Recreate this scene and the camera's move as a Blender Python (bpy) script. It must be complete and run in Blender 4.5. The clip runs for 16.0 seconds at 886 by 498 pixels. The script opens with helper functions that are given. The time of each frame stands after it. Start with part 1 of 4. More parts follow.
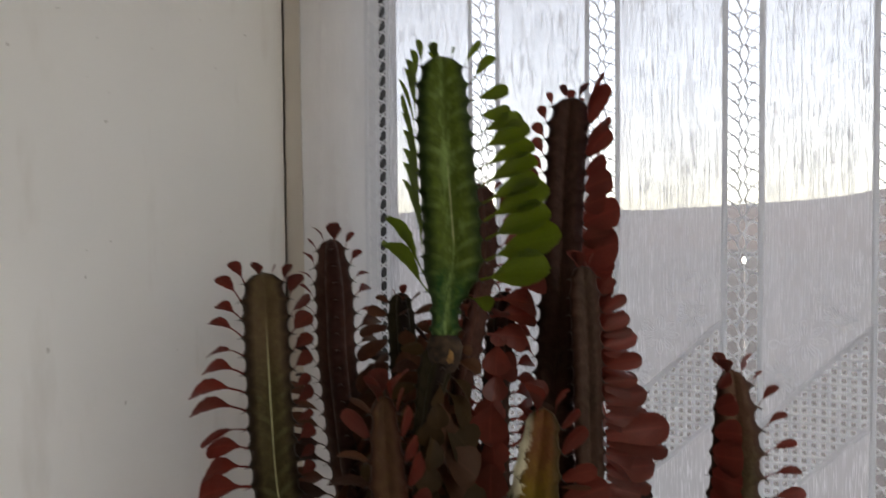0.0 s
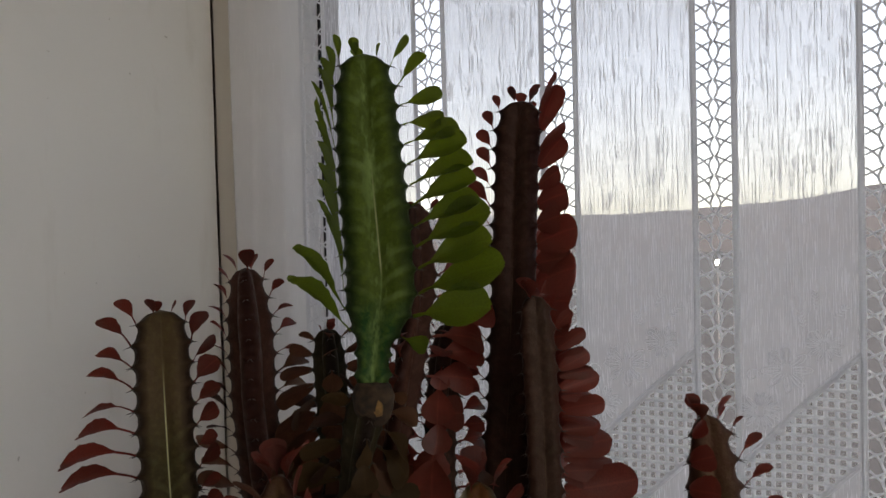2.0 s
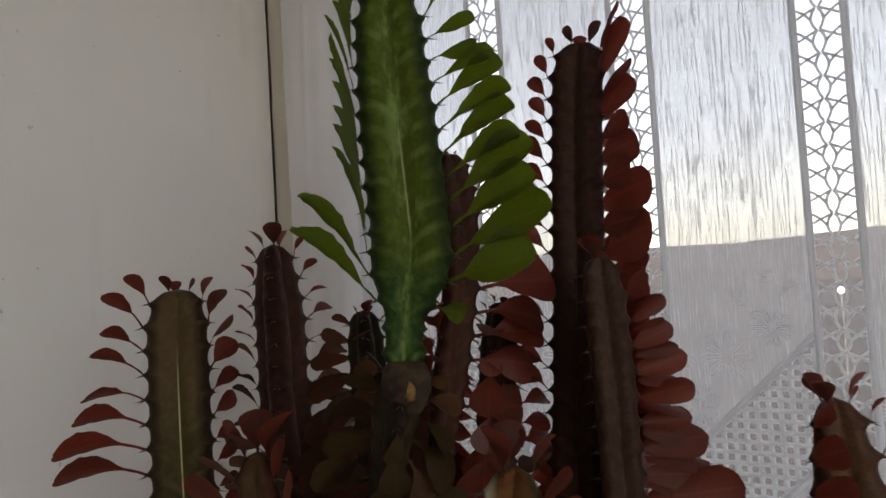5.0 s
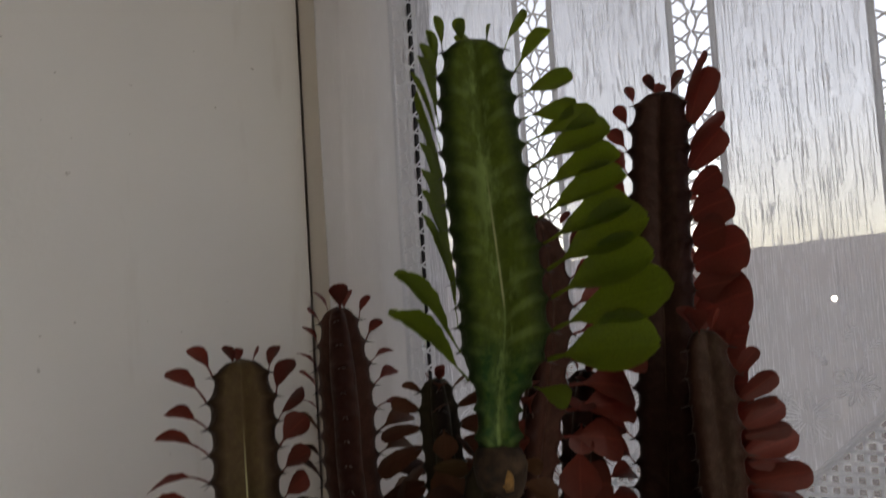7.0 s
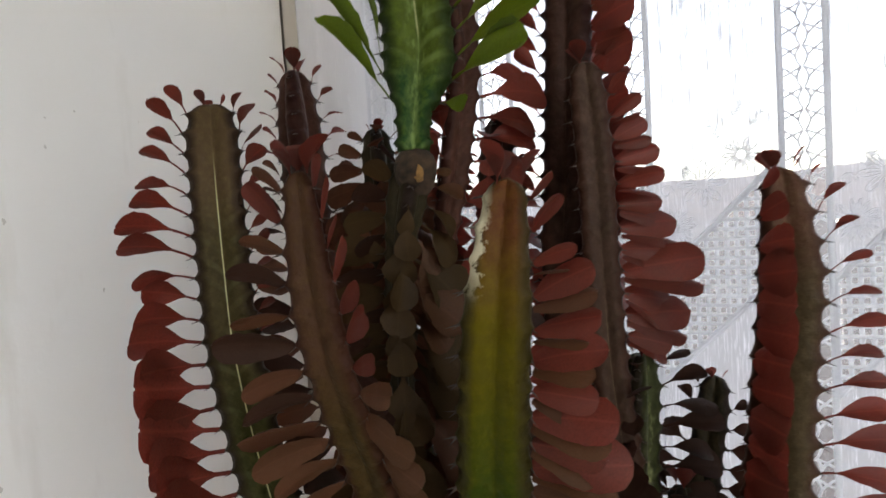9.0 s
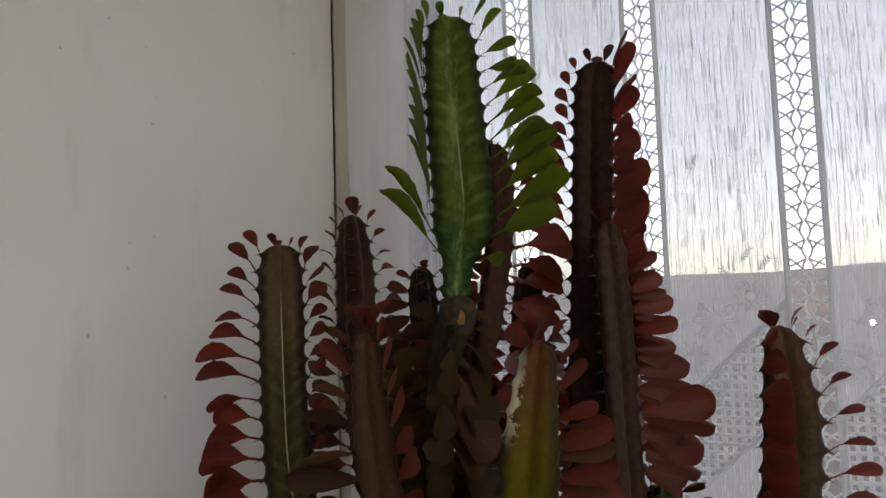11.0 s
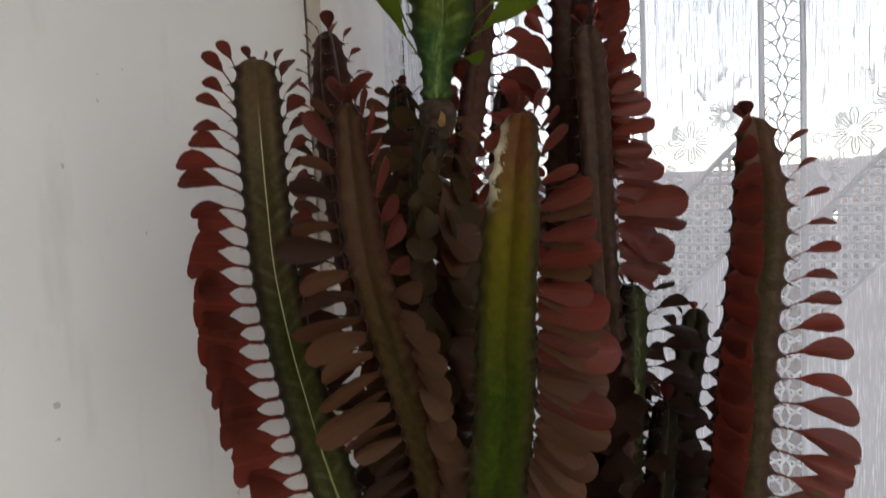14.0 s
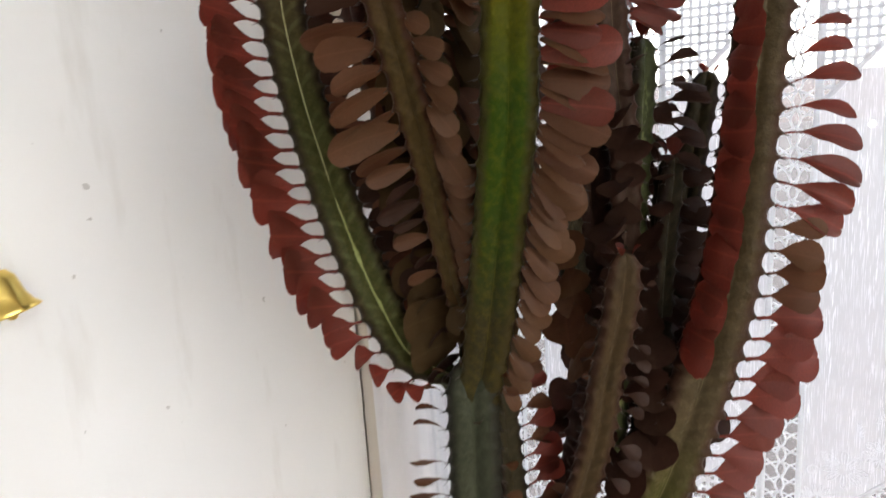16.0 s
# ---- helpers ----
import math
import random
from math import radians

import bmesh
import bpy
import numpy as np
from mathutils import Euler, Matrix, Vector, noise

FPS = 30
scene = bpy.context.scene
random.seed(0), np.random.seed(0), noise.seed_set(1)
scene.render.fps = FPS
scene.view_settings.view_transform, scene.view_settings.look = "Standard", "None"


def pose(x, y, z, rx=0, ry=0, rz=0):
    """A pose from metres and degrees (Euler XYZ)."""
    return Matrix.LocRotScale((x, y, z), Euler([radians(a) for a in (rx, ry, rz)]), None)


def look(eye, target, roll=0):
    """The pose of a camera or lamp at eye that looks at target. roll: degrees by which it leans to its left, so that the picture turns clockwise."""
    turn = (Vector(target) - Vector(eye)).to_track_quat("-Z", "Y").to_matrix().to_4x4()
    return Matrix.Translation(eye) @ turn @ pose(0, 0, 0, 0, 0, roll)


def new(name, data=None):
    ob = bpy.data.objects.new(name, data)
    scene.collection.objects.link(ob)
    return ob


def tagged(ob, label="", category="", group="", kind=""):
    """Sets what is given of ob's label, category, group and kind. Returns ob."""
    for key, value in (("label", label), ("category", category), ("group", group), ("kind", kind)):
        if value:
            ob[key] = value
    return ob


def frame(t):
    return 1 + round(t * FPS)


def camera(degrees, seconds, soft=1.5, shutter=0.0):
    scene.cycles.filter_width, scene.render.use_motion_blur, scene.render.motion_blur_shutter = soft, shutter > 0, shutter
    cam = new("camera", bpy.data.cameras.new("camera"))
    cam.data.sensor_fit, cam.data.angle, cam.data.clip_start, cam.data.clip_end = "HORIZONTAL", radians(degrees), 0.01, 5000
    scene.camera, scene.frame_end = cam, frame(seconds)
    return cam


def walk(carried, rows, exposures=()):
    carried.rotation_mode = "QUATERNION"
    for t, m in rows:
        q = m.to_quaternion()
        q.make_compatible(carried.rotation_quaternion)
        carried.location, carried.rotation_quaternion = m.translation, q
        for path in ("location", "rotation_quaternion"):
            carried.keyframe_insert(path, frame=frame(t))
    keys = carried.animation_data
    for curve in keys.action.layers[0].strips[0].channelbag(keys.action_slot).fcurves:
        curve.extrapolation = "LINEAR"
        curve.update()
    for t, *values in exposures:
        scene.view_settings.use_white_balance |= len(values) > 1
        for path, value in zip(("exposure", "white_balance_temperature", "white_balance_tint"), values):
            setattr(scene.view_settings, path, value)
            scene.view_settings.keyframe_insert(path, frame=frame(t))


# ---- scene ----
cam = camera(67.6, 16.0, shutter=0.5)
PATH = [
    (0, (0.047, 0.03, 1.527), (-0.069, 2.025, 1.462), -0.5),
    (0.5, (0.086, 0.066, 1.509), (-0.035, 2.058, 1.381), -2.6),
    (1, (0.085, 0.088, 1.532), (-0.037, 2.083, 1.455), -2.1),
    (1.5, (0.084, 0.117, 1.525), (0.016, 2.115, 1.463), -1.2),
    (2, (0.083, 0.126, 1.542), (0.037, 2.125, 1.498), -1.5),
    (2.5, (0.06, 0.116, 1.54), (0.001, 2.114, 1.5), -0.7),
    (3, (0.089, 0.107, 1.487), (-0.029, 2.103, 1.528), -1.5),
    (3.5, (0.175, 0.12, 1.474), (-0.224, 2.076, 1.582), -5.0),
    (6, (0.06, 0.25, 1.504), (-0.215, 2.23, 1.576), -3.1),
    (6.5, (0.047, 0.23, 1.545), (-0.249, 2.205, 1.651), -4.4),
    (7, (0.05, 0.235, 1.527), (-0.26, 2.208, 1.637), -3.6),
    (7.5, (0.047, 0.231, 1.428), (-0.329, 2.196, 1.446), -2.3),
    (8, (0.076, 0.215, 1.362), (-0.324, 2.172, 1.254), -3.2),
    (8.5, (0.099, 0.189, 1.368), (-0.261, 2.151, 1.228), -4.0),
    (9, (0.118, 0.145, 1.376), (-0.223, 2.113, 1.265), -3.6),
    (9.5, (0.137, 0.115, 1.393), (-0.224, 2.082, 1.358), -2.5),
    (10, (0.131, 0.092, 1.407), (-0.297, 2.04, 1.563), -1.0),
    (12.5, (0.117, 0.063, 1.429), (-0.23, 2.032, 1.483), -3.6),
    (13, (0.121, 0.064, 1.384), (-0.206, 2.037, 1.345), -3.2),
    (13.5, (0.115, 0.06, 1.363), (-0.225, 2.029, 1.271), -3.3),
    (14, (0.112, 0.062, 1.336), (-0.224, 2.028, 1.188), -2.7),
    (14.5, (0.113, 0.061, 1.295), (-0.202, 2.025, 1.087), -2.4),
    (15, (0.116, 0.066, 1.255), (-0.198, 2.017, 0.947), -2.8),
    (15.5, (0.115, 0.065, 1.214), (-0.219, 2.002, 0.843), -2.9),
    (16, (0.123, 0.028, 1.183), (-0.286, 1.947, 0.791), -3.4),
]
EXPOSURES = [(0, 0.78, 7500, 10), (2, 0.47, 7500, 10), (3.5, 0.45, 7500, 10), (6, 0.58, 7750, 11), (7, 0.26, 7750, 12), (7.6, 0.62, 7650, 11), (8.2, 1.57, 7300, 10), (9, 1.45, 7200, 9), (9.6, 0.96, 7400, 10), (10, 0.7, 7500, 11), (12.5, 0.53, 7500, 10), (13, 0.69, 7500, 10), (14, 1.05, 7300, 10), (14.8, 1.77, 7150, 10), (15.5, 1.88, 7230, 10), (16, 1.86, 7300, 10)]
walk(cam, [(t, look(eye, target, roll)) for t, eye, target, roll in PATH], EXPOSURES)

SKY, SUN = 0.41, 2.0

# ---- world and light ----
world = bpy.data.worlds.new("sky")
scene.world = world
world.use_nodes = True
wn = world.node_tree
sky = wn.nodes.new("ShaderNodeTexSky")
sky.sky_type = "NISHITA"
sky.sun_disc = False
sky.sun_elevation = radians(44.0)
sky.sun_rotation = radians(200.0)
sky.air_density, sky.dust_density, sky.ozone_density = 0.75, 2.6, 0.4
wn.nodes["Background"].inputs["Strength"].default_value = SKY
aim = wn.nodes.new("ShaderNodeVectorMath")          # the far land lies a little below eye level
aim.inputs[1].default_value = (0.0, 0.0, 0.05)
wn.links.new(wn.nodes.new("ShaderNodeTexCoord").outputs["Generated"], aim.inputs[0])
wn.links.new(aim.outputs[0], sky.inputs["Vector"])
haze = wn.nodes.new("ShaderNodeHueSaturation")          # thin high haze takes most of the blue out of the sky
haze.inputs["Saturation"].default_value = 0.55
wn.links.new(sky.outputs["Color"], haze.inputs["Color"])
up_z = wn.nodes.new("ShaderNodeSeparateXYZ")
wn.links.new(aim.outputs[0], up_z.inputs[0])
low_sky = wn.nodes.new("ShaderNodeValToRGB")          # the haze over the land is warm all round
low_sky.color_ramp.elements[0].position, low_sky.color_ramp.elements[0].color = 0.04, (1.0, 0.90, 0.74, 1)
low_sky.color_ramp.elements[1].position, low_sky.color_ramp.elements[1].color = 0.26, (1.0, 1.0, 1.0, 1)
wn.links.new(up_z.outputs[2], low_sky.inputs["Fac"])
warm = wn.nodes.new("ShaderNodeMix")
warm.data_type, warm.blend_type = "RGBA", "MULTIPLY"
warm.inputs[0].default_value = 1.0
wn.links.new(haze.outputs["Color"], warm.inputs[6])
wn.links.new(low_sky.outputs["Color"], warm.inputs[7])
wn.links.new(warm.outputs[2], wn.nodes["Background"].inputs["Color"])

sun_data = bpy.data.lights.new("sun", "SUN")
sun_data.energy, sun_data.angle, sun_data.color = SUN, radians(20.0), (1.0, 0.93, 0.85)
sun = new("sun", sun_data)
sun.matrix_world = look((0, 0, 0), (-0.30, 0.82, -0.85))


# ---- materials ----
def material(name):
    m = bpy.data.materials.new(name)
    m.use_nodes = True
    m.node_tree.nodes.clear()
    return m, m.node_tree.nodes, m.node_tree.links


def put(nodes, kind, **values):
    n = nodes.new(kind)
    for key, value in values.items():
        key = key.replace("_", " ")
        if key in n.inputs:
            n.inputs[key].default_value = value
    return n


def ramp(nodes, links, source, stops):
    r = nodes.new("ShaderNodeValToRGB")
    e = r.color_ramp.elements
    while len(e) < len(stops):
        e.new(0.5)
    for el, (p, c) in zip(e, stops):
        el.position = p
        el.color = (c, c, c, 1) if isinstance(c, (int, float)) else (*c, 1)
    links.new(source, r.inputs["Fac"])
    return r.outputs["Color"]


def blend(nodes, links, fac, a, b, mode="MIX"):
    n = nodes.new("ShaderNodeMix")
    n.data_type, n.blend_type = "RGBA", mode
    for sock, v in ((n.inputs[0], fac), (n.inputs[6], a), (n.inputs[7], b)):
        if isinstance(v, (int, float)):
            sock.default_value = v
        elif isinstance(v, tuple):
            sock.default_value = (*v, 1)
        else:
            links.new(v, sock)
    return n.outputs[2]


def sums(nodes, links, op, a, b=0.0, c=0.0):
    n = nodes.new("ShaderNodeMath")
    n.operation = op
    for sock, v in zip(n.inputs, (a, b, c)):
        if isinstance(v, (int, float)):
            sock.default_value = v
        else:
            links.new(v, sock)
    return n.outputs[0]


def noise_of(nodes, links, coords, scale, detail=4.0, rough=0.55, stretch=(1, 1, 1)):
    mp = nodes.new("ShaderNodeMapping")
    mp.inputs["Scale"].default_value = stretch
    links.new(coords, mp.inputs["Vector"])
    n = put(nodes, "ShaderNodeTexNoise", Scale=scale, Detail=detail, Roughness=rough)
    links.new(mp.outputs["Vector"], n.inputs["Vector"])
    return n.outputs["Fac"]


def bump_of(nodes, links, height, strength, distance):
    b = put(nodes, "ShaderNodeBump", Strength=strength, Distance=distance)
    links.new(height, b.inputs["Height"])
    return b.outputs["Normal"]


def finish(nodes, links, shader):
    out = nodes.new("ShaderNodeOutputMaterial")
    links.new(shader, out.inputs["Surface"])


def plain_material(name, colour, rough=0.6, metal=0.0, spread=0.15, scale=30.0, bump=0.1):
    m, n, l = material(name)
    co = n.new("ShaderNodeTexCoord").outputs["Object"]
    f = noise_of(n, l, co, scale)
    dark = tuple(c * (1 - spread) for c in colour)
    light = tuple(min(1, c * (1 + spread)) for c in colour)
    p = put(n, "ShaderNodeBsdfPrincipled", Roughness=rough, Metallic=metal)
    l.new(ramp(n, l, f, ((0.3, dark), (0.7, light))), p.inputs["Base Color"])
    if bump:
        l.new(bump_of(n, l, f, bump, 0.002), p.inputs["Normal"])
    finish(n, l, p.outputs["BSDF"])
    return m


def plaster_material(name, colour):
    """Old whitewashed plaster: faint blotches, small chips, brownish smears beside the joint."""
    m, n, l = material(name)
    co = n.new("ShaderNodeTexCoord").outputs["Object"]
    big = noise_of(n, l, co, 2.2, 3.0)
    fine = noise_of(n, l, co, 90.0, 6.0, 0.7)
    mid = noise_of(n, l, co, 14.0, 4.0)
    base = blend(n, l, ramp(n, l, big, ((0.35, 0.0), (0.7, 1.0))), colour, tuple(c * 0.93 for c in colour))
    chips = ramp(n, l, noise_of(n, l, co, 60.0, 2.0, 0.5), ((0.735, 0.0), (0.755, 0.55)))
    base = blend(n, l, chips, base, (0.36, 0.33, 0.29))
    smear = noise_of(n, l, co, 5.0, 4.0, 0.6, (3.0, 3.0, 0.7))
    base = blend(n, l, ramp(n, l, smear, ((0.58, 0.0), (0.8, 0.35))), base, (0.50, 0.45, 0.38))
    p = put(n, "ShaderNodeBsdfPrincipled", Roughness=0.85)
    l.new(base, p.inputs["Base Color"])
    h = sums(n, l, "ADD", sums(n, l, "MULTIPLY", fine, 0.35), mid)
    l.new(bump_of(n, l, h, 0.25, 0.004), p.inputs["Normal"])
    finish(n, l, p.outputs["BSDF"])
    return m


def leaf_material(name, top, glow, brown, rough=0.42, gloss=0.28):
    """A succulent leaf: gloss on the skin, light that comes through the blade, a paler midrib."""
    m, n, l = material(name)
    tc = n.new("ShaderNodeTexCoord")
    co, uv = tc.outputs["Object"], tc.outputs["UV"]
    rnd = n.new("ShaderNodeObjectInfo").outputs["Random"]
    isl = n.new("ShaderNodeNewGeometry").outputs["Random Per Island"]
    vary = sums(n, l, "FRACT", sums(n, l, "ADD", rnd, isl))
    f = noise_of(n, l, co, 45.0, 4.0)
    fine = noise_of(n, l, co, 400.0, 3.0)
    col = blend(n, l, vary, top, brown)
    col = blend(n, l, ramp(n, l, f, ((0.35, 0.0), (0.7, 0.6))), col, tuple(c * 0.6 for c in brown))
    sep = n.new("ShaderNodeSeparateXYZ")
    l.new(uv, sep.inputs[0])
    rib = ramp(n, l, sums(n, l, "ABSOLUTE", sums(n, l, "SUBTRACT", sep.outputs[1], 0.5)), ((0.0, 0.35), (0.05, 0.0)))
    col = blend(n, l, rib, col, tuple(min(1, c * 2.2) for c in top))
    patch = noise_of(n, l, co, 130.0, 4.0, 0.65)
    col = blend(n, l, ramp(n, l, patch, ((0.42, 0.0), (0.70, 0.55))), col, tuple(c * 1.35 for c in brown))
    p = put(n, "ShaderNodeBsdfPrincipled", Roughness=rough)
    p.inputs["Specular IOR Level"].default_value = gloss
    l.new(col, p.inputs["Base Color"])
    l.new(bump_of(n, l, sums(n, l, "ADD", f, sums(n, l, "MULTIPLY", fine, 0.3)), 0.25, 0.002), p.inputs["Normal"])
    tr = n.new("ShaderNodeBsdfTranslucent")
    l.new(blend(n, l, ramp(n, l, f, ((0.3, 0.0), (0.75, 0.5))), glow, tuple(c * 0.55 for c in glow)), tr.inputs["Color"])
    mx = put(n, "ShaderNodeMixShader", Fac=0.5)
    l.new(p.outputs["BSDF"], mx.inputs[1])
    l.new(tr.outputs["BSDF"], mx.inputs[2])
    finish(n, l, mx.outputs[0])
    return m


def stem_material(name, face, edge, pale, stripe, low=None, ribs=0.12, blotch=0.0, rim=None, line=None, tip=None, low_at=(0.36, 0.46), foot=None, splash=None, grain=0.45):
    """Succulent skin. u of the UV runs from valley (0) to rib (1), v along the stem in metres."""
    m, n, l = material(name)
    tc = n.new("ShaderNodeTexCoord")
    co = tc.outputs["Object"]
    sep = n.new("ShaderNodeSeparateXYZ")
    l.new(tc.outputs["UV"], sep.inputs[0])
    u, v = sep.outputs[0], sep.outputs[1]
    f = noise_of(n, l, co, 38.0, 5.0, 0.6)
    long_f = noise_of(n, l, co, 24.0, 4.0, 0.6, (1, 1, 0.3))
    fine = noise_of(n, l, co, 320.0, 3.0)
    col = blend(n, l, ramp(n, l, f, ((0.3, 0.0), (0.75, 1.0))), face, tuple(c * 0.55 for c in face))
    if low:
        far = ramp(n, l, sums(n, l, "ADD", v, sums(n, l, "MULTIPLY", f, 0.08)), ((low_at[0], 1.0), (low_at[1], 0.0)))
        col = blend(n, l, far, col, low)
    if foot:
        old = ramp(n, l, sums(n, l, "ADD", v, sums(n, l, "MULTIPLY", f, 0.06)), ((foot[0], 1.0), (foot[1], 0.0)))
        col = blend(n, l, old, col, foot[2])
    # chevrons that run from the valley up to each tubercle
    wave = n.new("ShaderNodeTexWave")
    wave.inputs["Scale"].default_value, wave.inputs["Distortion"].default_value = 1.0, 1.2
    comb = n.new("ShaderNodeCombineXYZ")
    slope = sums(n, l, "MULTIPLY", sums(n, l, "SUBTRACT", v, sums(n, l, "MULTIPLY", u, 0.014)), 17.9)
    l.new(slope, comb.inputs[0])
    l.new(comb.outputs[0], wave.inputs["Vector"])
    chev = sums(n, l, "MULTIPLY", ramp(n, l, wave.outputs["Fac"], ((0.55, 0.0), (0.95, 1.0))), ramp(n, l, f, ((0.4, 0.0), (0.62, 1.0))))
    col = blend(n, l, sums(n, l, "MULTIPLY", chev, ribs), col, pale)
    mark = sums(n, l, "MULTIPLY", ramp(n, l, u, ((0.03, 1.0), (0.03 + 0.09 * stripe, 0.0))), ramp(n, l, long_f, ((0.46, 0.0), (0.58, 1.0))))
    col = blend(n, l, sums(n, l, "MULTIPLY", mark, min(1.0, stripe)), col, pale)
    if tip:
        young = ramp(n, l, sums(n, l, "ADD", v, sums(n, l, "MULTIPLY", f, 0.04)), ((tip[0] + 0.01, 0.0), (tip[0] + 0.06, 0.9)))
        col = blend(n, l, young, col, tip[1])
    if line:
        broken = ramp(n, l, noise_of(n, l, co, 30.0, 3.0, 0.5), ((0.34, 0.0), (0.44, 1.0)))
        span = ramp(n, l, v, ((line[0], 0.0), (line[0] + 0.01, 1.0), (line[1] - 0.02, 1.0), (line[1] + 0.03, 0.0)))
        thin = ramp(n, l, u, ((0.045, 1.0), (0.075, 0.0)))
        col = blend(n, l, sums(n, l, "MULTIPLY", sums(n, l, "MULTIPLY", thin, broken), span), col, (0.42, 0.41, 0.22))
    if splash:
        torn = noise_of(n, l, co, 60.0, 4.0, 0.65, (1, 1, 0.35))
        span = ramp(n, l, v, ((splash[0], 0.0), (splash[0] + 0.02, 1.0), (splash[1] - 0.03, 1.0), (splash[1], 0.0)))
        wide = ramp(n, l, sums(n, l, "SUBTRACT", sums(n, l, "MULTIPLY", torn, 0.9), sums(n, l, "MULTIPLY", u, 0.8)), ((0.34, 0.0), (0.42, 1.0)))
        col = blend(n, l, sums(n, l, "MULTIPLY", wide, span), col, (0.22, 0.24, 0.09))
    # skin speckle, then pale splashes that lie along the valley
    speck = noise_of(n, l, co, 150.0, 4.0, 0.7)
    col = blend(n, l, ramp(n, l, speck, ((0.45, 0.0), (0.75, grain))), col, tuple(c * 1.9 for c in face))
    if blotch:
        middle = ramp(n, l, sums(n, l, "ADD", u, sums(n, l, "MULTIPLY", f, 0.3)), ((0.2, 0.38), (0.75, 0.0)))
        col = blend(n, l, middle, col, tuple(min(1.0, 0.5 * c + 0.25 * d) for c, d in zip(face, pale)))
        spot = noise_of(n, l, co, 85.0, 3.0, 0.6, (1, 1, 0.45))
        near = ramp(n, l, u, ((0.15, 1.0), (0.75, 0.0)))
        mask = sums(n, l, "MULTIPLY", ramp(n, l, spot, ((0.50, 0.0), (0.62, 1.0))), near)
        col = blend(n, l, sums(n, l, "MULTIPLY", mask, blotch), col, pale)
    col = blend(n, l, ramp(n, l, u, ((0.78, 0.0), (0.97, 0.85))), col, edge)
    if rim:
        ragged = noise_of(n, l, co, 140.0, 4.0, 0.75)
        high = ramp(n, l, v, ((rim[0], 0.0), (rim[1], 1.0)))
        mask = sums(n, l, "MULTIPLY", ramp(n, l, sums(n, l, "ADD", sums(n, l, "MULTIPLY", u, 0.5), sums(n, l, "MULTIPLY", ragged, 0.6)), ((0.70, 0.0), (0.75, 1.0))), high)
        across = n.new("ShaderNodeSeparateXYZ")
        l.new(co, across.inputs[0])
        one_side = ramp(n, l, across.outputs[0], ((0.047, 1.0), (0.054, 0.0)))
        col = blend(n, l, sums(n, l, "MULTIPLY", mask, one_side), col, rim[2])
    p = put(n, "ShaderNodeBsdfPrincipled", Roughness=0.5)
    p.inputs["Specular IOR Level"].default_value = 0.09
    l.new(col, p.inputs["Base Color"])
    h = sums(n, l, "ADD", sums(n, l, "MULTIPLY", wave.outputs["Fac"], 0.13), sums(n, l, "ADD", f, sums(n, l, "MULTIPLY", fine, 0.2)))
    l.new(bump_of(n, l, h, 0.85, 0.004), p.inputs["Normal"])
    finish(n, l, p.outputs["BSDF"])
    return m


def cloth_material(name, cover, streak, colour=(0.82, 0.81, 0.84), passes=0.74):
    """White thread cloth: fine upright threads with open gaps between them; passes: the share of light that comes through a thread."""
    m, n, l = material(name)
    co = n.new("ShaderNodeTexCoord").outputs["Object"]
    a = noise_of(n, l, co, 850.0, 2.0, 0.6, (1.0, 0.0, 0.040))
    b = noise_of(n, l, co, 120.0, 3.0, 0.6, (1.0, 0.0, 0.05))
    c = noise_of(n, l, co, 9.0, 3.0, 0.5, (1.0, 0.0, 0.6))
    thread = ramp(n, l, a, ((0.54, 0.0), (0.59, 1.0)))
    bunch = ramp(n, l, b, ((0.46, 0.0), (0.66, 1.0)))
    fac = sums(n, l, "ADD", cover, sums(n, l, "MULTIPLY", sums(n, l, "MULTIPLY", thread, sums(n, l, "ADD", bunch, 0.35)), streak))
    fac = sums(n, l, "ADD", fac, sums(n, l, "MULTIPLY", sums(n, l, "SUBTRACT", c, 0.5), 0.25))
    node = fac.node
    node.use_clamp = True
    d = put(n, "ShaderNodeBsdfDiffuse", Color=(*colour, 1))
    t = put(n, "ShaderNodeBsdfTranslucent", Color=(*colour, 1))
    cloth = put(n, "ShaderNodeMixShader", Fac=passes)
    l.new(d.outputs[0], cloth.inputs[1])
    l.new(t.outputs[0], cloth.inputs[2])
    clear = n.new("ShaderNodeBsdfTransparent")
    mx = n.new("ShaderNodeMixShader")
    l.new(fac, mx.inputs[0])
    l.new(clear.outputs[0], mx.inputs[1])
    l.new(cloth.outputs[0], mx.inputs[2])
    finish(n, l, mx.outputs[0])
    return m


def yarn_material(name, colour):
    m, n, l = material(name)
    co = n.new("ShaderNodeTexCoord").outputs["Object"]
    f = noise_of(n, l, co, 700.0, 2.0)
    col = ramp(n, l, f, ((0.3, tuple(c * 0.85 for c in colour)), (0.7, colour)))
    d = n.new("ShaderNodeBsdfDiffuse")
    t = n.new("ShaderNodeBsdfTranslucent")
    l.new(col, d.inputs["Color"])
    l.new(col, t.inputs["Color"])
    mx = put(n, "ShaderNodeMixShader", Fac=0.76)
    l.new(d.outputs[0], mx.inputs[1])
    l.new(t.outputs[0], mx.inputs[2])
    finish(n, l, mx.outputs[0])
    return m


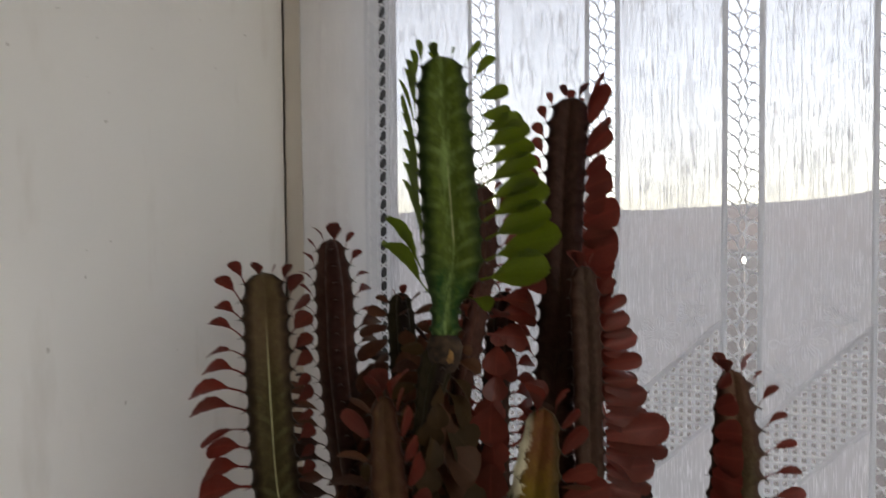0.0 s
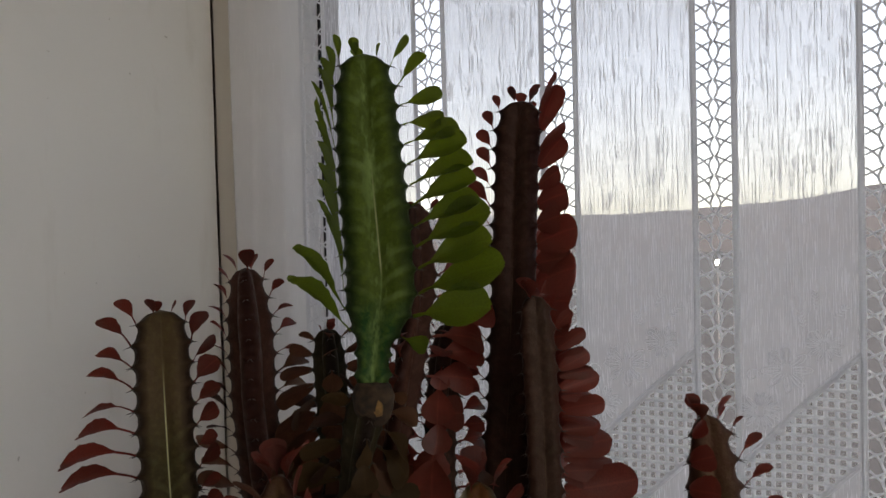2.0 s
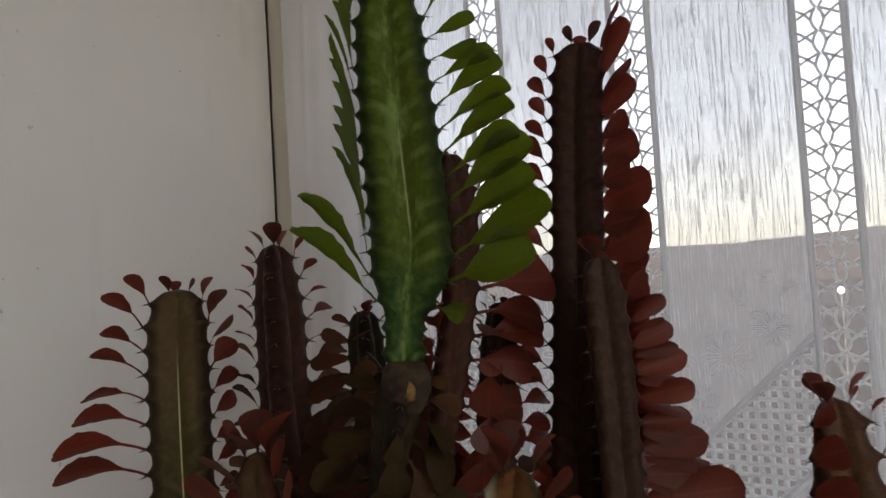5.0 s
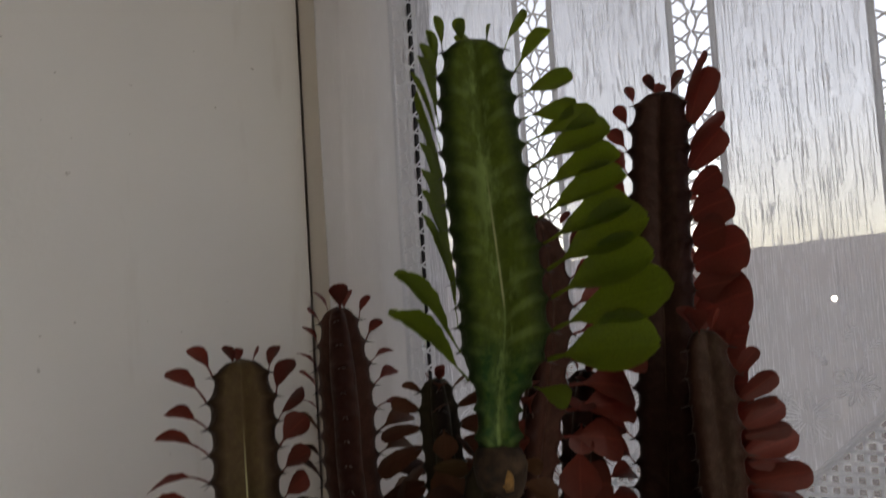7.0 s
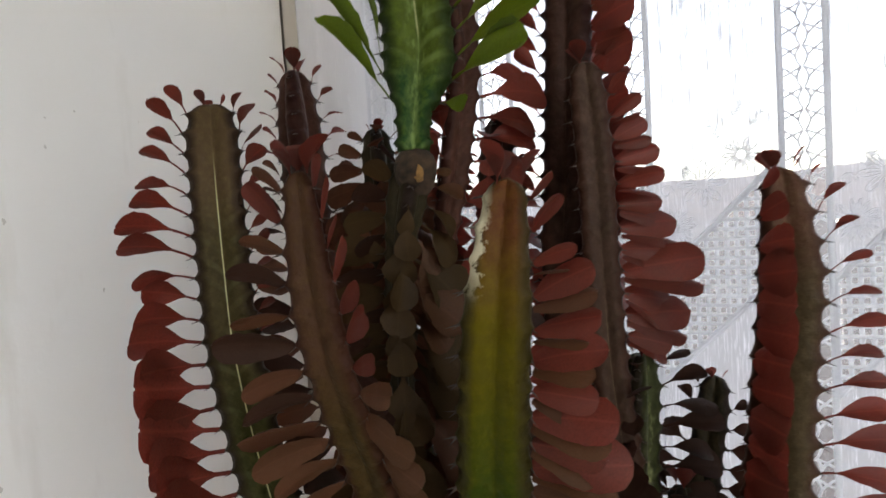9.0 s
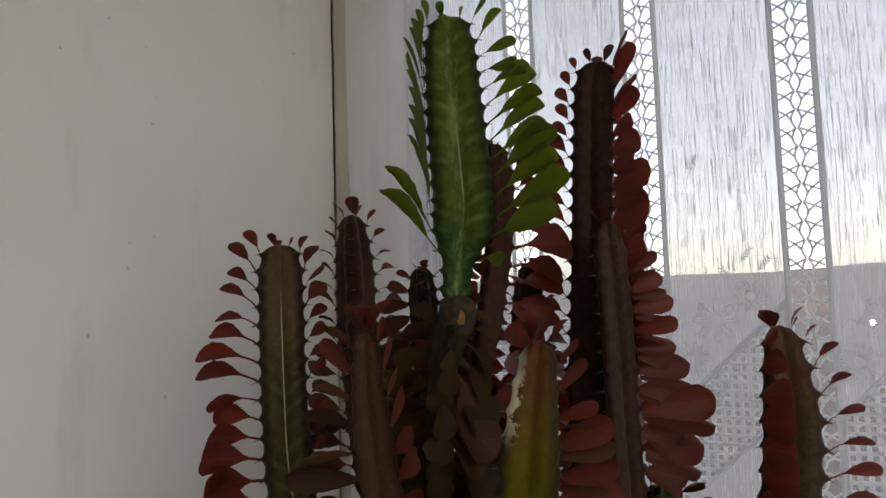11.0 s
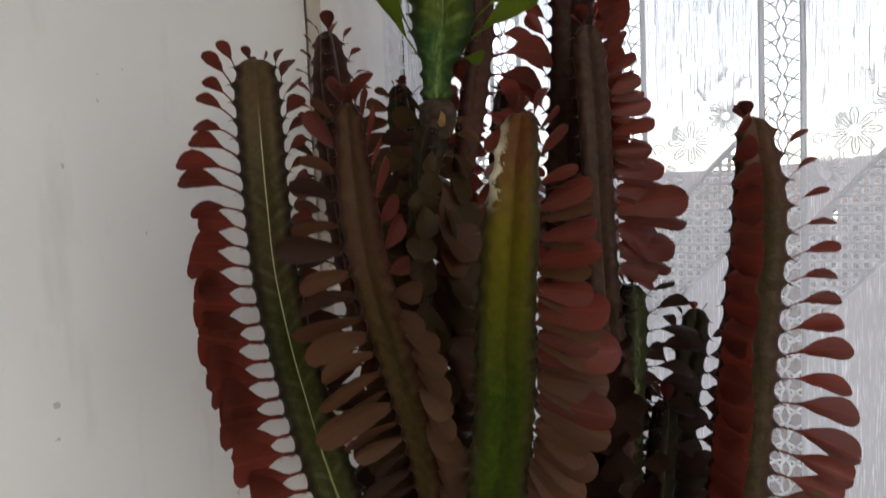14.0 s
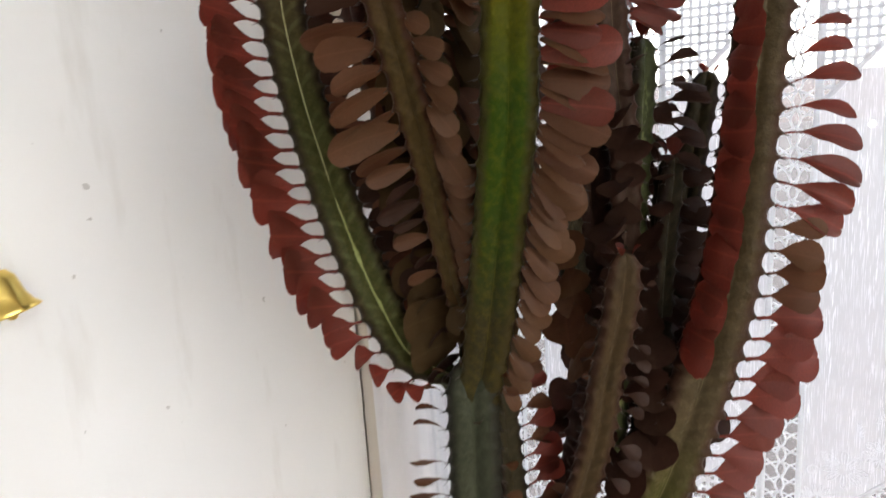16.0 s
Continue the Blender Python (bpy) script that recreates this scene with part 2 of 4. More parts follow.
WALL = plaster_material("whitewashed_plaster", (0.82, 0.81, 0.78))
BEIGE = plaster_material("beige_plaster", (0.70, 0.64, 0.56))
CEILING = plain_material("ceiling_paint", (0.75, 0.74, 0.72), 0.9, 0, 0.04, 8)
FLOORWOOD = plain_material("floor_boards", (0.17, 0.13, 0.10), 0.5, 0, 0.3, 12)
RUBBER = plain_material("dark_rubber", (0.018, 0.016, 0.015), 0.7)
FRAMEPAINT = plain_material("white_frame_paint", (0.78, 0.78, 0.80), 0.35, 0, 0.05, 25)
CLOTH = cloth_material("curtain_threads", 0.63, 0.42)
FRINGE = cloth_material("curtain_weave", 0.95, 0.04, (0.90, 0.89, 0.90), 0.45)
YARN = yarn_material("white_cotton_yarn", (0.84, 0.84, 0.86))
LEAF_RED = leaf_material("red_leaf", (0.25, 0.047, 0.030), (0.17, 0.020, 0.014), (0.105, 0.029, 0.018), 0.38, 0.36)
LEAF_BROWN = leaf_material("brown_leaf", (0.102, 0.043, 0.025), (0.095, 0.027, 0.015), (0.128, 0.062, 0.029), 0.42, 0.20)
LEAF_GREEN = leaf_material("green_leaf", (0.070, 0.115, 0.012), (0.20, 0.270, 0.013), (0.060, 0.085, 0.012))
# Purple-brown leaf taken almost to black: shade among inner stems put into the colour.
LEAF_SHADED = leaf_material("shaded_leaf", (0.036, 0.018, 0.013), (0.036, 0.011, 0.008), (0.054, 0.028, 0.018), 0.45, 0.14)
LEAF_OLIVE = leaf_material("olive_leaf", (0.060, 0.039, 0.017), (0.050, 0.028, 0.010), (0.080, 0.047, 0.021), 0.45, 0.14)
LEAF_YOUNG = leaf_material("young_leaf", (0.105, 0.026, 0.017), (0.25, 0.036, 0.023), (0.075, 0.024, 0.017))
SPINE = plain_material("thorn_brown", (0.045, 0.032, 0.027), 0.35)
CORK = plain_material("corky_cut", (0.034, 0.019, 0.009), 0.95, 0, 0.85, 160, 1.0)
OCHRE = plain_material("ochre_bark", (0.20, 0.105, 0.028), 0.85, 0, 0.4, 200, 0.6)
SKIN = {
    "olive": stem_material("olive_skin", (0.060, 0.046, 0.017), (0.020, 0.010, 0.007), (0.30, 0.31, 0.14), 0.55, (0.036, 0.040, 0.010), line=(0.0, 0.54), splash=(0.05, 0.24), tip=(0.50, (0.078, 0.049, 0.024))),
    "green": stem_material("green_skin", (0.060, 0.088, 0.009), (0.014, 0.026, 0.007), (0.22, 0.31, 0.10), 0.55, (0.014, 0.046, 0.011), 0.28, 0.60, line=(0.085, 0.15), low_at=(0.085, 0.115)),
    "maroon": stem_material("maroon_skin", (0.060, 0.025, 0.017), (0.026, 0.008, 0.006), (0.12, 0.08, 0.05), 0.4),
    "dark": stem_material("dark_skin", (0.030, 0.024, 0.012), (0.013, 0.006, 0.005), (0.11, 0.085, 0.04), 0.5),
    "yellow": stem_material("yellow_skin", (0.112, 0.082, 0.002), (0.030, 0.022, 0.006), (0.10, 0.09, 0.015), 0.25, (0.018, 0.038, 0.002), low_at=(0.34, 0.47), grain=0.15, foot=(0.12, 0.24, (0.021, 0.016, 0.006)), rim=(0.425, 0.445, (0.50, 0.46, 0.32)), tip=(0.425, (0.085, 0.024, 0.010))),
    "russet": stem_material("russet_skin", (0.044, 0.027, 0.008), (0.036, 0.012, 0.007), (0.14, 0.10, 0.05), 0.35, tip=(0.27, (0.055, 0.025, 0.013))),
    "tan_green": stem_material("tan_green_skin", (0.062, 0.044, 0.022), (0.034, 0.013, 0.008), (0.13, 0.105, 0.055), 0.5, (0.046, 0.045, 0.010), tip=(0.86, (0.078, 0.034, 0.020))),
    "trunk": stem_material("trunk_skin", (0.034, 0.037, 0.022), (0.014, 0.012, 0.008), (0.09, 0.10, 0.06), 0.5, None, 0.1, 0.2),
    "maroon_dark": stem_material("maroon_dark_skin", (0.044, 0.020, 0.014), (0.022, 0.007, 0.006), (0.10, 0.07, 0.045), 0.4),
    "mottled": stem_material("mottled_skin", (0.030, 0.036, 0.012), (0.013, 0.007, 0.005), (0.26, 0.29, 0.13), 1.0, None, 0.1, 1.0),
    "bronze": stem_material("bronze_skin", (0.044, 0.027, 0.012), (0.028, 0.011, 0.007), (0.12, 0.09, 0.05), 0.4),
    "tan": stem_material("tan_skin", (0.052, 0.029, 0.020), (0.034, 0.013, 0.008), (0.13, 0.105, 0.055), 0.5),
}


# ---- mesh helpers ----
def mesh_object(name, verts, faces, mat, parent=None, label="", smooth=True, uvs=None):
    me = bpy.data.meshes.new(name)
    me.from_pydata([tuple(v) for v in verts], [], [tuple(f) for f in faces])
    if uvs is not None:
        layer = me.uv_layers.new(name="UVMap")
        idx = np.empty(len(me.loops), dtype=np.int32)
        me.loops.foreach_get("vertex_index", idx)
        layer.data.foreach_set("uv", np.asarray(uvs, dtype=np.float32)[idx].ravel())
    me.polygons.foreach_set("use_smooth", [smooth] * len(me.polygons))
    me.materials.append(mat)
    ob = new(name, me)
    if parent is not None:
        ob.parent = parent
    if label:
        ob["label"] = label
    return ob


def part(name, bm, mat, parent, label="", smooth=False):
    me = bpy.data.meshes.new(name)
    bm.to_mesh(me)
    bm.free()
    me.polygons.foreach_set("use_smooth", [smooth] * len(me.polygons))
    me.materials.append(mat)
    ob = new(name, me)
    if parent is not None:
        ob.parent = parent
    if label:
        ob["label"] = label
    return ob


def add_box(bm, x0, y0, z0, x1, y1, z1, bevel=0.0):
    r = bmesh.ops.create_cube(bm, size=1.0, matrix=Matrix.Translation(((x0 + x1) / 2, (y0 + y1) / 2, (z0 + z1) / 2)) @ Matrix.Diagonal((x1 - x0, y1 - y0, z1 - z0, 1)))
    if bevel:
        edges = list({e for v in r["verts"] for e in v.link_edges})
        bmesh.ops.bevel(bm, geom=edges, offset=bevel, segments=2, affect="EDGES")


def lathe(profile, n=32):
    verts, faces = [], []
    for r, z in profile:
        for i in range(n):
            a = 2 * math.pi * i / n
            verts.append((r * math.cos(a), r * math.sin(a), z))
    for k in range(len(profile) - 1):
        for i in range(n):
            j = (i + 1) % n
            faces.append((k * n + i, k * n + j, (k + 1) * n + j, (k + 1) * n + i))
    return verts, faces


# ---- the room: its corner, seen from the room, at local (0, 0); x along the window wall, -y into the room ----
TURN_DEG = -math.degrees(math.atan(0.38))
ROOM = Matrix.Translation((-0.282, 1.132, 0)) @ Matrix.Rotation(radians(TURN_DEG), 4, "Z")
RX, RY, RH, TH = 1.98, -2.9, 2.55, 0.30
SILL, HEAD, JAMB0, JAMB1 = 0.10, 2.30, 0.062, 1.78
STILE = 0.150          # inner edge of the window frame beside the corner


def room_box(name, mat, boxes, label, category="wall", kind="structure", bevel=0.0):
    bm = bmesh.new()
    for b in boxes:
        add_box(bm, *b, bevel=bevel)
    ob = part(name, bm, mat, None)
    ob.matrix_world = ROOM
    return tagged(ob, label, category, kind=kind)


# side wall: its plastered arris stops short of the window wall, which leaves an open, uneven joint
verts, faces = [], []
steps = 120
for k in range(steps + 1):
    z = RH * k / steps
    end = -0.0022 + 0.0018 * noise.noise((z * 11, 0.3, 0)) + 0.0008 * noise.noise((z * 47, 1.3, 0))
    verts += [(-TH, RY, z), (0, RY, z), (0, end - 0.002, z), (-0.0012, end, z), (-TH, end, z)]
for k in range(steps):
    for i in range(5):
        a, b = k * 5 + i, k * 5 + (i + 1) % 5
        faces.append((a, b, b + 5, a + 5))
faces += [(4, 3, 2, 1, 0), tuple(steps * 5 + i for i in range(5))]
side = mesh_object("wall_west", verts, faces, WALL, None, smooth=False)
side.matrix_world = ROOM
tagged(side, "off-white plastered side wall with faint stains and chips", "wall", kind="structure")
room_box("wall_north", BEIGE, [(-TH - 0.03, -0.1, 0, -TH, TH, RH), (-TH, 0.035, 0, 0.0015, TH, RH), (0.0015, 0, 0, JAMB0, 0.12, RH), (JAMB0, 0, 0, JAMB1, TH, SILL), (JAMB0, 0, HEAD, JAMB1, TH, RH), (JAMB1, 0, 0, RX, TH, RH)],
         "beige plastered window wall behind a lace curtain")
room_box("wall_east", WALL, [(RX, RY, 0, RX + TH, -2.65, RH), (RX, -0.15, 0, RX + TH, TH, RH), (RX, -2.65, 0, RX + TH, -0.15, 0.25), (RX, -2.65, 2.42, RX + TH, -0.15, RH)],
         "off-white plastered wall with a wide window opening")
room_box("wall_south", WALL, [(-TH, RY - TH, 0, RX + TH, RY, RH)], "plain off-white plastered wall")
room_box("floor", FLOORWOOD, [(-TH, RY - TH, -0.2, RX + TH, TH, 0)], "brown wooden floor", "floor")
room_box("ceiling", CEILING, [(-TH, RY - TH, RH, RX + TH, TH, RH + 0.2)], "plain white ceiling", "ceiling")

# window: white frame round one wide light of glass
window = new("window_1")
window.matrix_world = ROOM
tagged(window, "wide white-framed window behind the lace curtain", "window", kind="structure")
bm = bmesh.new()
add_box(bm, JAMB0, 0.05, SILL, STILE, 0.12, HEAD, 0.003)
add_box(bm, JAMB1 - 0.06, 0.06, SILL, JAMB1, 0.12, HEAD, 0.003)
add_box(bm, STILE, 0.06, SILL, JAMB1 - 0.06, 0.12, SILL + 0.06, 0.003)
add_box(bm, STILE, 0.06, HEAD - 0.06, JAMB1 - 0.06, 0.12, HEAD, 0.003)
part("window_frame", bm, FRAMEPAINT, window)
bm = bmesh.new()
add_box(bm, STILE, 0.056, SILL + 0.06, STILE + 0.004, 0.114, HEAD - 0.06, 0.001)
part("gasket", bm, RUBBER, window, "dark rubber window seal")
glass, gn, gl = material("window_glass")
g1 = put(gn, "ShaderNodeBsdfTransparent")
g2 = put(gn, "ShaderNodeBsdfGlossy", Roughness=0.02)
fr = put(gn, "ShaderNodeFresnel", IOR=1.45)
gm = gn.new("ShaderNodeMixShader")
gl.new(fr.outputs[0], gm.inputs[0])
gl.new(g1.outputs[0], gm.inputs[1])
gl.new(g2.outputs[0], gm.inputs[2])
finish(gn, gl, gm.outputs[0])
bm = bmesh.new()
add_box(bm, STILE + 0.004, 0.088, SILL + 0.06, JAMB1 - 0.06, 0.092, HEAD - 0.06)
pane = part("pane", bm, glass, window)
pane.visible_shadow = False

# ---- outside: pale ground to the horizon, a low ridge, one street lamp ----
SNOW = plain_material("pale_field", (0.036, 0.034, 0.037), 0.9, 0, 0.12, 0.02, 0)
RIDGE = plain_material("far_ridge", (0.060, 0.056, 0.061), 0.95, 0, 0.15, 0.01, 0)
GROUND_Z = -7.0
n = 48
verts, faces = [(0, 0, GROUND_Z)], []
for r in (12, 60, 300, 1500, 4500):
    for i in range(n):
        a = 2 * math.pi * i / n
        verts.append((r * math.cos(a), r * math.sin(a), {300: -12.0, 1500: -40.0, 4500: -75.0}.get(r, GROUND_Z)))
for i in range(n):
    j = (i + 1) % n
    faces.append((0, 1 + i, 1 + j))
    for k in range(4):
        faces.append((1 + k * n + i, 1 + (k + 1) * n + i, 1 + (k + 1) * n + j, 1 + k * n + j))
tagged(mesh_object("ground", verts, faces, SNOW, smooth=False), "dark grey-brown fields that reach the horizon", "ground", kind="structure")

verts, faces = [], []
n = 160
for i in range(n + 1):
    a = radians(160 - 140 * i / n)
    bearing = math.degrees(a)
    rise = -1.0 + 0.55 * max(0.0, 75 - bearing) ** 1.15 + 21.0 + 3.0 * noise.noise((bearing * 0.09, 3.1, 0)) + 1.2 * noise.noise((bearing * 0.5, 1.7, 0))
    rise += 7.0 * math.exp(-((bearing - 58) / 3.5) ** 2)
    for r, h in ((620, -24.0), (700, -16 + (rise + 16) * 0.6), (800, rise), (950, -32.0)):
        verts.append((r * math.cos(a), r * math.sin(a), h))
for i in range(n):
    for k in range(3):
        faces.append((i * 4 + k, i * 4 + 4 + k, i * 4 + 5 + k, i * 4 + 1 + k))
tagged(mesh_object("hill", verts, faces, RIDGE), "low dark ridge along the horizon", "hill", kind="structure")

lamp_mat, ln, ll = material("lamp_glow")
em = put(ln, "ShaderNodeEmission", Color=(1, 0.97, 0.9, 1), Strength=14.0)
finish(ln, ll, em.outputs[0])
POLE = plain_material("galvanised_pole", (0.09, 0.09, 0.10), 0.6, 0.0)
street = new("street_lamp")
street.location = (14.56, 37.44, GROUND_Z)
tagged(street, "lit street lamp on a grey metal pole outdoors", "street lamp")
v, f = lathe([(0.10, 0), (0.10, 0.3), (0.06, 0.35), (0.04, 6.4), (0.0, 6.42)], 12)
mesh_object("pole", v, f, POLE, street)
v, f = lathe([(0.0, 6.42), (0.11, 6.46), (0.14, 6.58), (0.11, 6.70), (0.0, 6.74)], 16)
mesh_object("lamp_head", v, f, lamp_mat, street, "glowing round lamp head")


# ---- lace curtain, hung from the ceiling in front of the window ----
curtain = new("lace_curtain")
curtain.matrix_world = ROOM
tagged(curtain, "white lace curtain with openwork bands over the window", "curtain")
HANG = -0.033
BANDS = [0.175, 0.346, 0.511, 0.679, 0.836, 1.005, 1.175, 1.340]      # left edge of each openwork band
BAND_W = 0.047
C_END, C_TOP, C_LOW = 1.50, RH - 0.002, 0.04


def hang(x, z):
    """How far the cloth stands from the wall at x along it."""
    left = max(0.0, 0.17 - x)
    return HANG + 0.006 * math.sin(17 * x + 0.4) + 0.003 * math.sin(41 * x + 1.1) - 0.35 * left * left * 4 + 0.0015 * math.sin(9 * z + 20 * x)


def cloth_sheet(name, x0, x1, z0, z1, mat, nx, nz, wob=0.0, back=0.0, rise0=0.0, rise1=0.0):
    verts, faces = [], []
    for k in range(nz + 1):
        for i in range(nx + 1):
            x = x0 + (x1 - x0) * i / nx
            low, high = z0 + rise0 * i / nx, z1 + rise1 * i / nx
            z = low + (high - low) * k / nz
            if wob and i == 0:
                x += wob * math.sin(4.3 * z + 0.6)
            verts.append((x, hang(x, z) + back + (0.006 * abs(math.sin(36 * x + 0.5 * math.sin(2.1 * z))) ** 0.7 + 0.0012 * math.sin(150 * x) if back else 0.0), z))
    for k in range(nz):
        for i in range(nx):
            a = k * (nx + 1) + i
            faces.append((a, a + 1, a + nx + 2, a + nx + 1))
    return mesh_object(name, verts, faces, mat, curtain)


class Net:
    """Flat strands of yarn gathered into one mesh."""

    def __init__(self):
        self.v, self.f = [], []

    def strand(self, x0, z0, x1, z1, w, lift=0.0):
        dx, dz = x1 - x0, z1 - z0
        d = math.hypot(dx, dz)
        if d < 1e-6:
            return
        px, pz = -dz / d * w / 2, dx / d * w / 2
        b = len(self.v)
        for x, z in ((x0, z0), (x1, z1)):
            y = hang(x, z) - lift
            self.v += [(x + px, y, z + pz), (x, y - w * 0.4, z), (x - px, y, z - pz)]
        self.f += [(b, b + 1, b + 4, b + 3), (b + 1, b + 2, b + 5, b + 4)]

    def done(self, name, label=""):
        return mesh_object(name, self.v, self.f, YARN, curtain, label)


def band(x0):
    """An openwork band: two firm woven selvedges and a net of almond and three-sided meshes between them."""
    net = Net()
    step, half = 0.05, 0.0034
    z = C_LOW
    while z < C_TOP - step:
        for x in (x0 + half, x0 + BAND_W - half):
            net.strand(x, z, x, z + step, 2 * half)
            net.strand(x - 0.0018, z, x - 0.0018, z + step, 0.0017, 0.0012)
            net.strand(x + 0.0018, z, x + 0.0018, z + step, 0.0017, 0.0012)
        z += step
    lo, hi, mid, ch = x0 + 2 * half, x0 + BAND_W - 2 * half, x0 + BAND_W / 2, 0.0205
    for r in range(int((C_TOP - C_LOW) / ch)):
        z = C_LOW + r * ch
        j = 0.0007 * math.sin(r * 7.7 + x0 * 90)
        for sg, side_x in ((-1, lo), (1, hi)):
            last = None
            for q in range(5):
                p = (mid + j + sg * (0.0010 + 0.0042 * math.sin(math.pi * q / 4)), z + ch * q / 4)
                if last:
                    net.strand(*last, *p, 0.0026)
                last = p
            belly = (mid + j + sg * 0.0052, z + ch * 0.5)
            fork = (side_x - sg * 0.0062, z + ch * (0.78 + 0.06 * math.sin(r * 3.1)))
            net.strand(*belly, *fork, 0.0026)
            net.strand(*fork, side_x, z + ch * 1.02, 0.0024)
            net.strand(*fork, side_x, z + ch * 0.62, 0.0024)
            net.strand(*fork, mid + sg * 0.0012, z + ch, 0.0024)
    net.done("lace_band", "openwork band of knotted almond-shaped meshes")


def saw(x, xa, xb, z0, rise):
    return z0 + rise * (x - xa) / (xb - xa)


def filet(xa, xb, z0, rise, height, rnd):
    """A slanting strip of square network between two corded edges."""
    net = Net()
    cell = 0.0100
    i, x = 0, xa
    while x <= xb + 1e-6:
        lo, hi = saw(x, xa, xb, z0, rise), saw(x, xa, xb, z0, rise) + height
        net.strand(x, lo, x, hi, 0.0046)
        x += cell
    z = z0
    while z < z0 + rise + height:
        s0 = xa + (z - z0 - height) / rise * (xb - xa)
        s1 = xa + (z - z0) / rise * (xb - xa)
        s0, s1 = max(xa, s0), min(xb, s1)
        if s1 > s0:
            k = max(1, int((s1 - s0) / 0.03))
            for q in range(k):
                net.strand(s0 + (s1 - s0) * q / k, z, s0 + (s1 - s0) * (q + 1) / k, z, 0.0042, 0.0006)
        z += cell
    for off in (0.0, 0.0045, height - 0.0045, height):
        for q in range(6):
            p0, p1 = xa + (xb - xa) * q / 6, xa + (xb - xa) * (q + 1) / 6
            net.strand(p0, saw(p0, xa, xb, z0, rise) + off, p1, saw(p1, xa, xb, z0, rise) + off, 0.0034, 0.001)
    net.done("filet_strip", "slanting strip of square filet network")


def flower(net, cx, cz, r, petals, rnd):
    for k in range(petals):
        a = 2 * math.pi * k / petals + rnd.uniform(-0.08, 0.08)
        w = 0.42 * 2 * math.pi / petals
        last = None
        for q in range(7):
            s = q / 6
            rr = r * (0.25 + 0.75 * math.sin(math.pi * s) ** 0.7)
            p = (cx + rr * math.cos(a + w * (2 * s - 1)), cz + rr * math.sin(a + w * (2 * s - 1)))
            if last:
                net.strand(*last, *p, 0.0013, 0.0016)
            last = p
        net.strand(cx + 0.3 * r * math.cos(a), cz + 0.3 * r * math.sin(a), cx + 0.75 * r * math.cos(a), cz + 0.75 * r * math.sin(a), 0.0013, 0.0016)


def spray(xa, xb, z0, rise, rnd):
    """Outlined flowers, curls and leaf sprigs worked above a slanting strip."""
    w = xb - xa

    def spot(cx, cz):
        return xa + cx * w, saw(xa + cx * w, xa, xb, z0, rise) + cz

    for cx, cz, r, petals in ((0.40, 0.052, 0.025, 8), (0.16, 0.036, 0.021, 14), (0.72, 0.040, 0.018, 10)):
        net = Net()
        flower(net, *spot(cx, cz), r, petals, rnd)
        net.done("embroidered_flower")
    for cx, cz, r in ((0.10, 0.082, 0.008), (0.62, 0.062, 0.006), (0.30, 0.020, 0.006)):
        net = Net()
        x, z = spot(cx, cz)
        last = None
        for q in range(14):
            a = 0.5 * q
            p = (x + r * (1 - q / 20) * math.cos(a), z + r * (1 - q / 20) * math.sin(a))
            if last:
                net.strand(*last, *p, 0.0013, 0.0016)
            last = p
        net.done("embroidered_curl")
    for cx, cz in ((0.55, 0.080), (0.66, 0.088), (0.80, 0.060), (0.25, 0.075)):
        net = Net()
        x, z = spot(cx, cz)
        lean = rnd.uniform(0.7, 2.4)
        for k in range(5):
            bx, bz = x + 0.0035 * k * math.cos(lean), z + 0.0035 * k * math.sin(lean)
            net.strand(bx, bz, bx + 0.0035 * math.cos(lean), bz + 0.0035 * math.sin(lean), 0.0008, 0.0016)
            for sg in (-1, 1):
                net.strand(bx, bz, bx + 0.0045 * math.cos(lean + sg * 0.8), bz + 0.0045 * math.sin(lean + sg * 0.8), 0.0013, 0.0016)
        net.done("embroidered_sprig")["kind"] = "stuff"


rnd = random.Random(4)
# plain hem at the wall, then the thread panels between the bands
cloth_sheet("hem_panel", 0.056, 0.119, C_LOW, C_TOP, FRINGE, 24, 60, 0.005, 0.006)
cloth_sheet("hem_panel", 0.116, 0.181, C_LOW, C_TOP, FRINGE, 24, 60, 0.002, 0.0035)
for k, x0 in enumerate(BANDS):
    band(x0)
    xa = x0 + BAND_W
    xb = BANDS[k + 1] if k + 1 < len(BANDS) else C_END
    zs = ((1.170, 0.122), (0.520, 0.122))
    (za, ra), (zb, rb) = zs
    cloth_sheet("thread_panel", xa, xb, C_LOW, zb, CLOTH, 10, 12, rise1=rb)
    cloth_sheet("thread_panel", xa, xb, zb + 0.118, za, CLOTH, 10, 14, rise0=rb, rise1=ra)
    cloth_sheet("thread_panel", xa, xb, za + 0.118, C_TOP, CLOTH, 10, 26, rise0=ra)
    for z0, rise in zs:
        filet(xa, xb, z0, rise, 0.118, rnd)
        spray(xa, xb, z0 + 0.118, rise, rnd)
    # loose hanging threads in front of the panel
    net = Net()
    for q in range(48):
        x = xa + (xb - xa) * (q + rnd.uniform(0.1, 0.9)) / 48
        z = 1.40 + rnd.uniform(0.0, 0.05)
        while z < C_TOP - 0.05:
            step = rnd.uniform(0.008, 0.040)
            if rnd.random() < 0.42:
                net.strand(x, z, x + rnd.uniform(-0.0004, 0.0004), min(C_TOP, z + step), rnd.uniform(0.0004, 0.0007), 0.002)
            z += step
    net.done("fringe", "fine upright hanging threads")["kind"] = "stuff"


# ---- the potted euphorbia ----
def along(stops, k):
    """The value at k on a line of (k, value) stops; a plain number stands for itself."""
    if isinstance(stops, (int, float)):
        return stops
    return float(np.interp(k, [q[0] for q in stops], [q[1] for q in stops]))


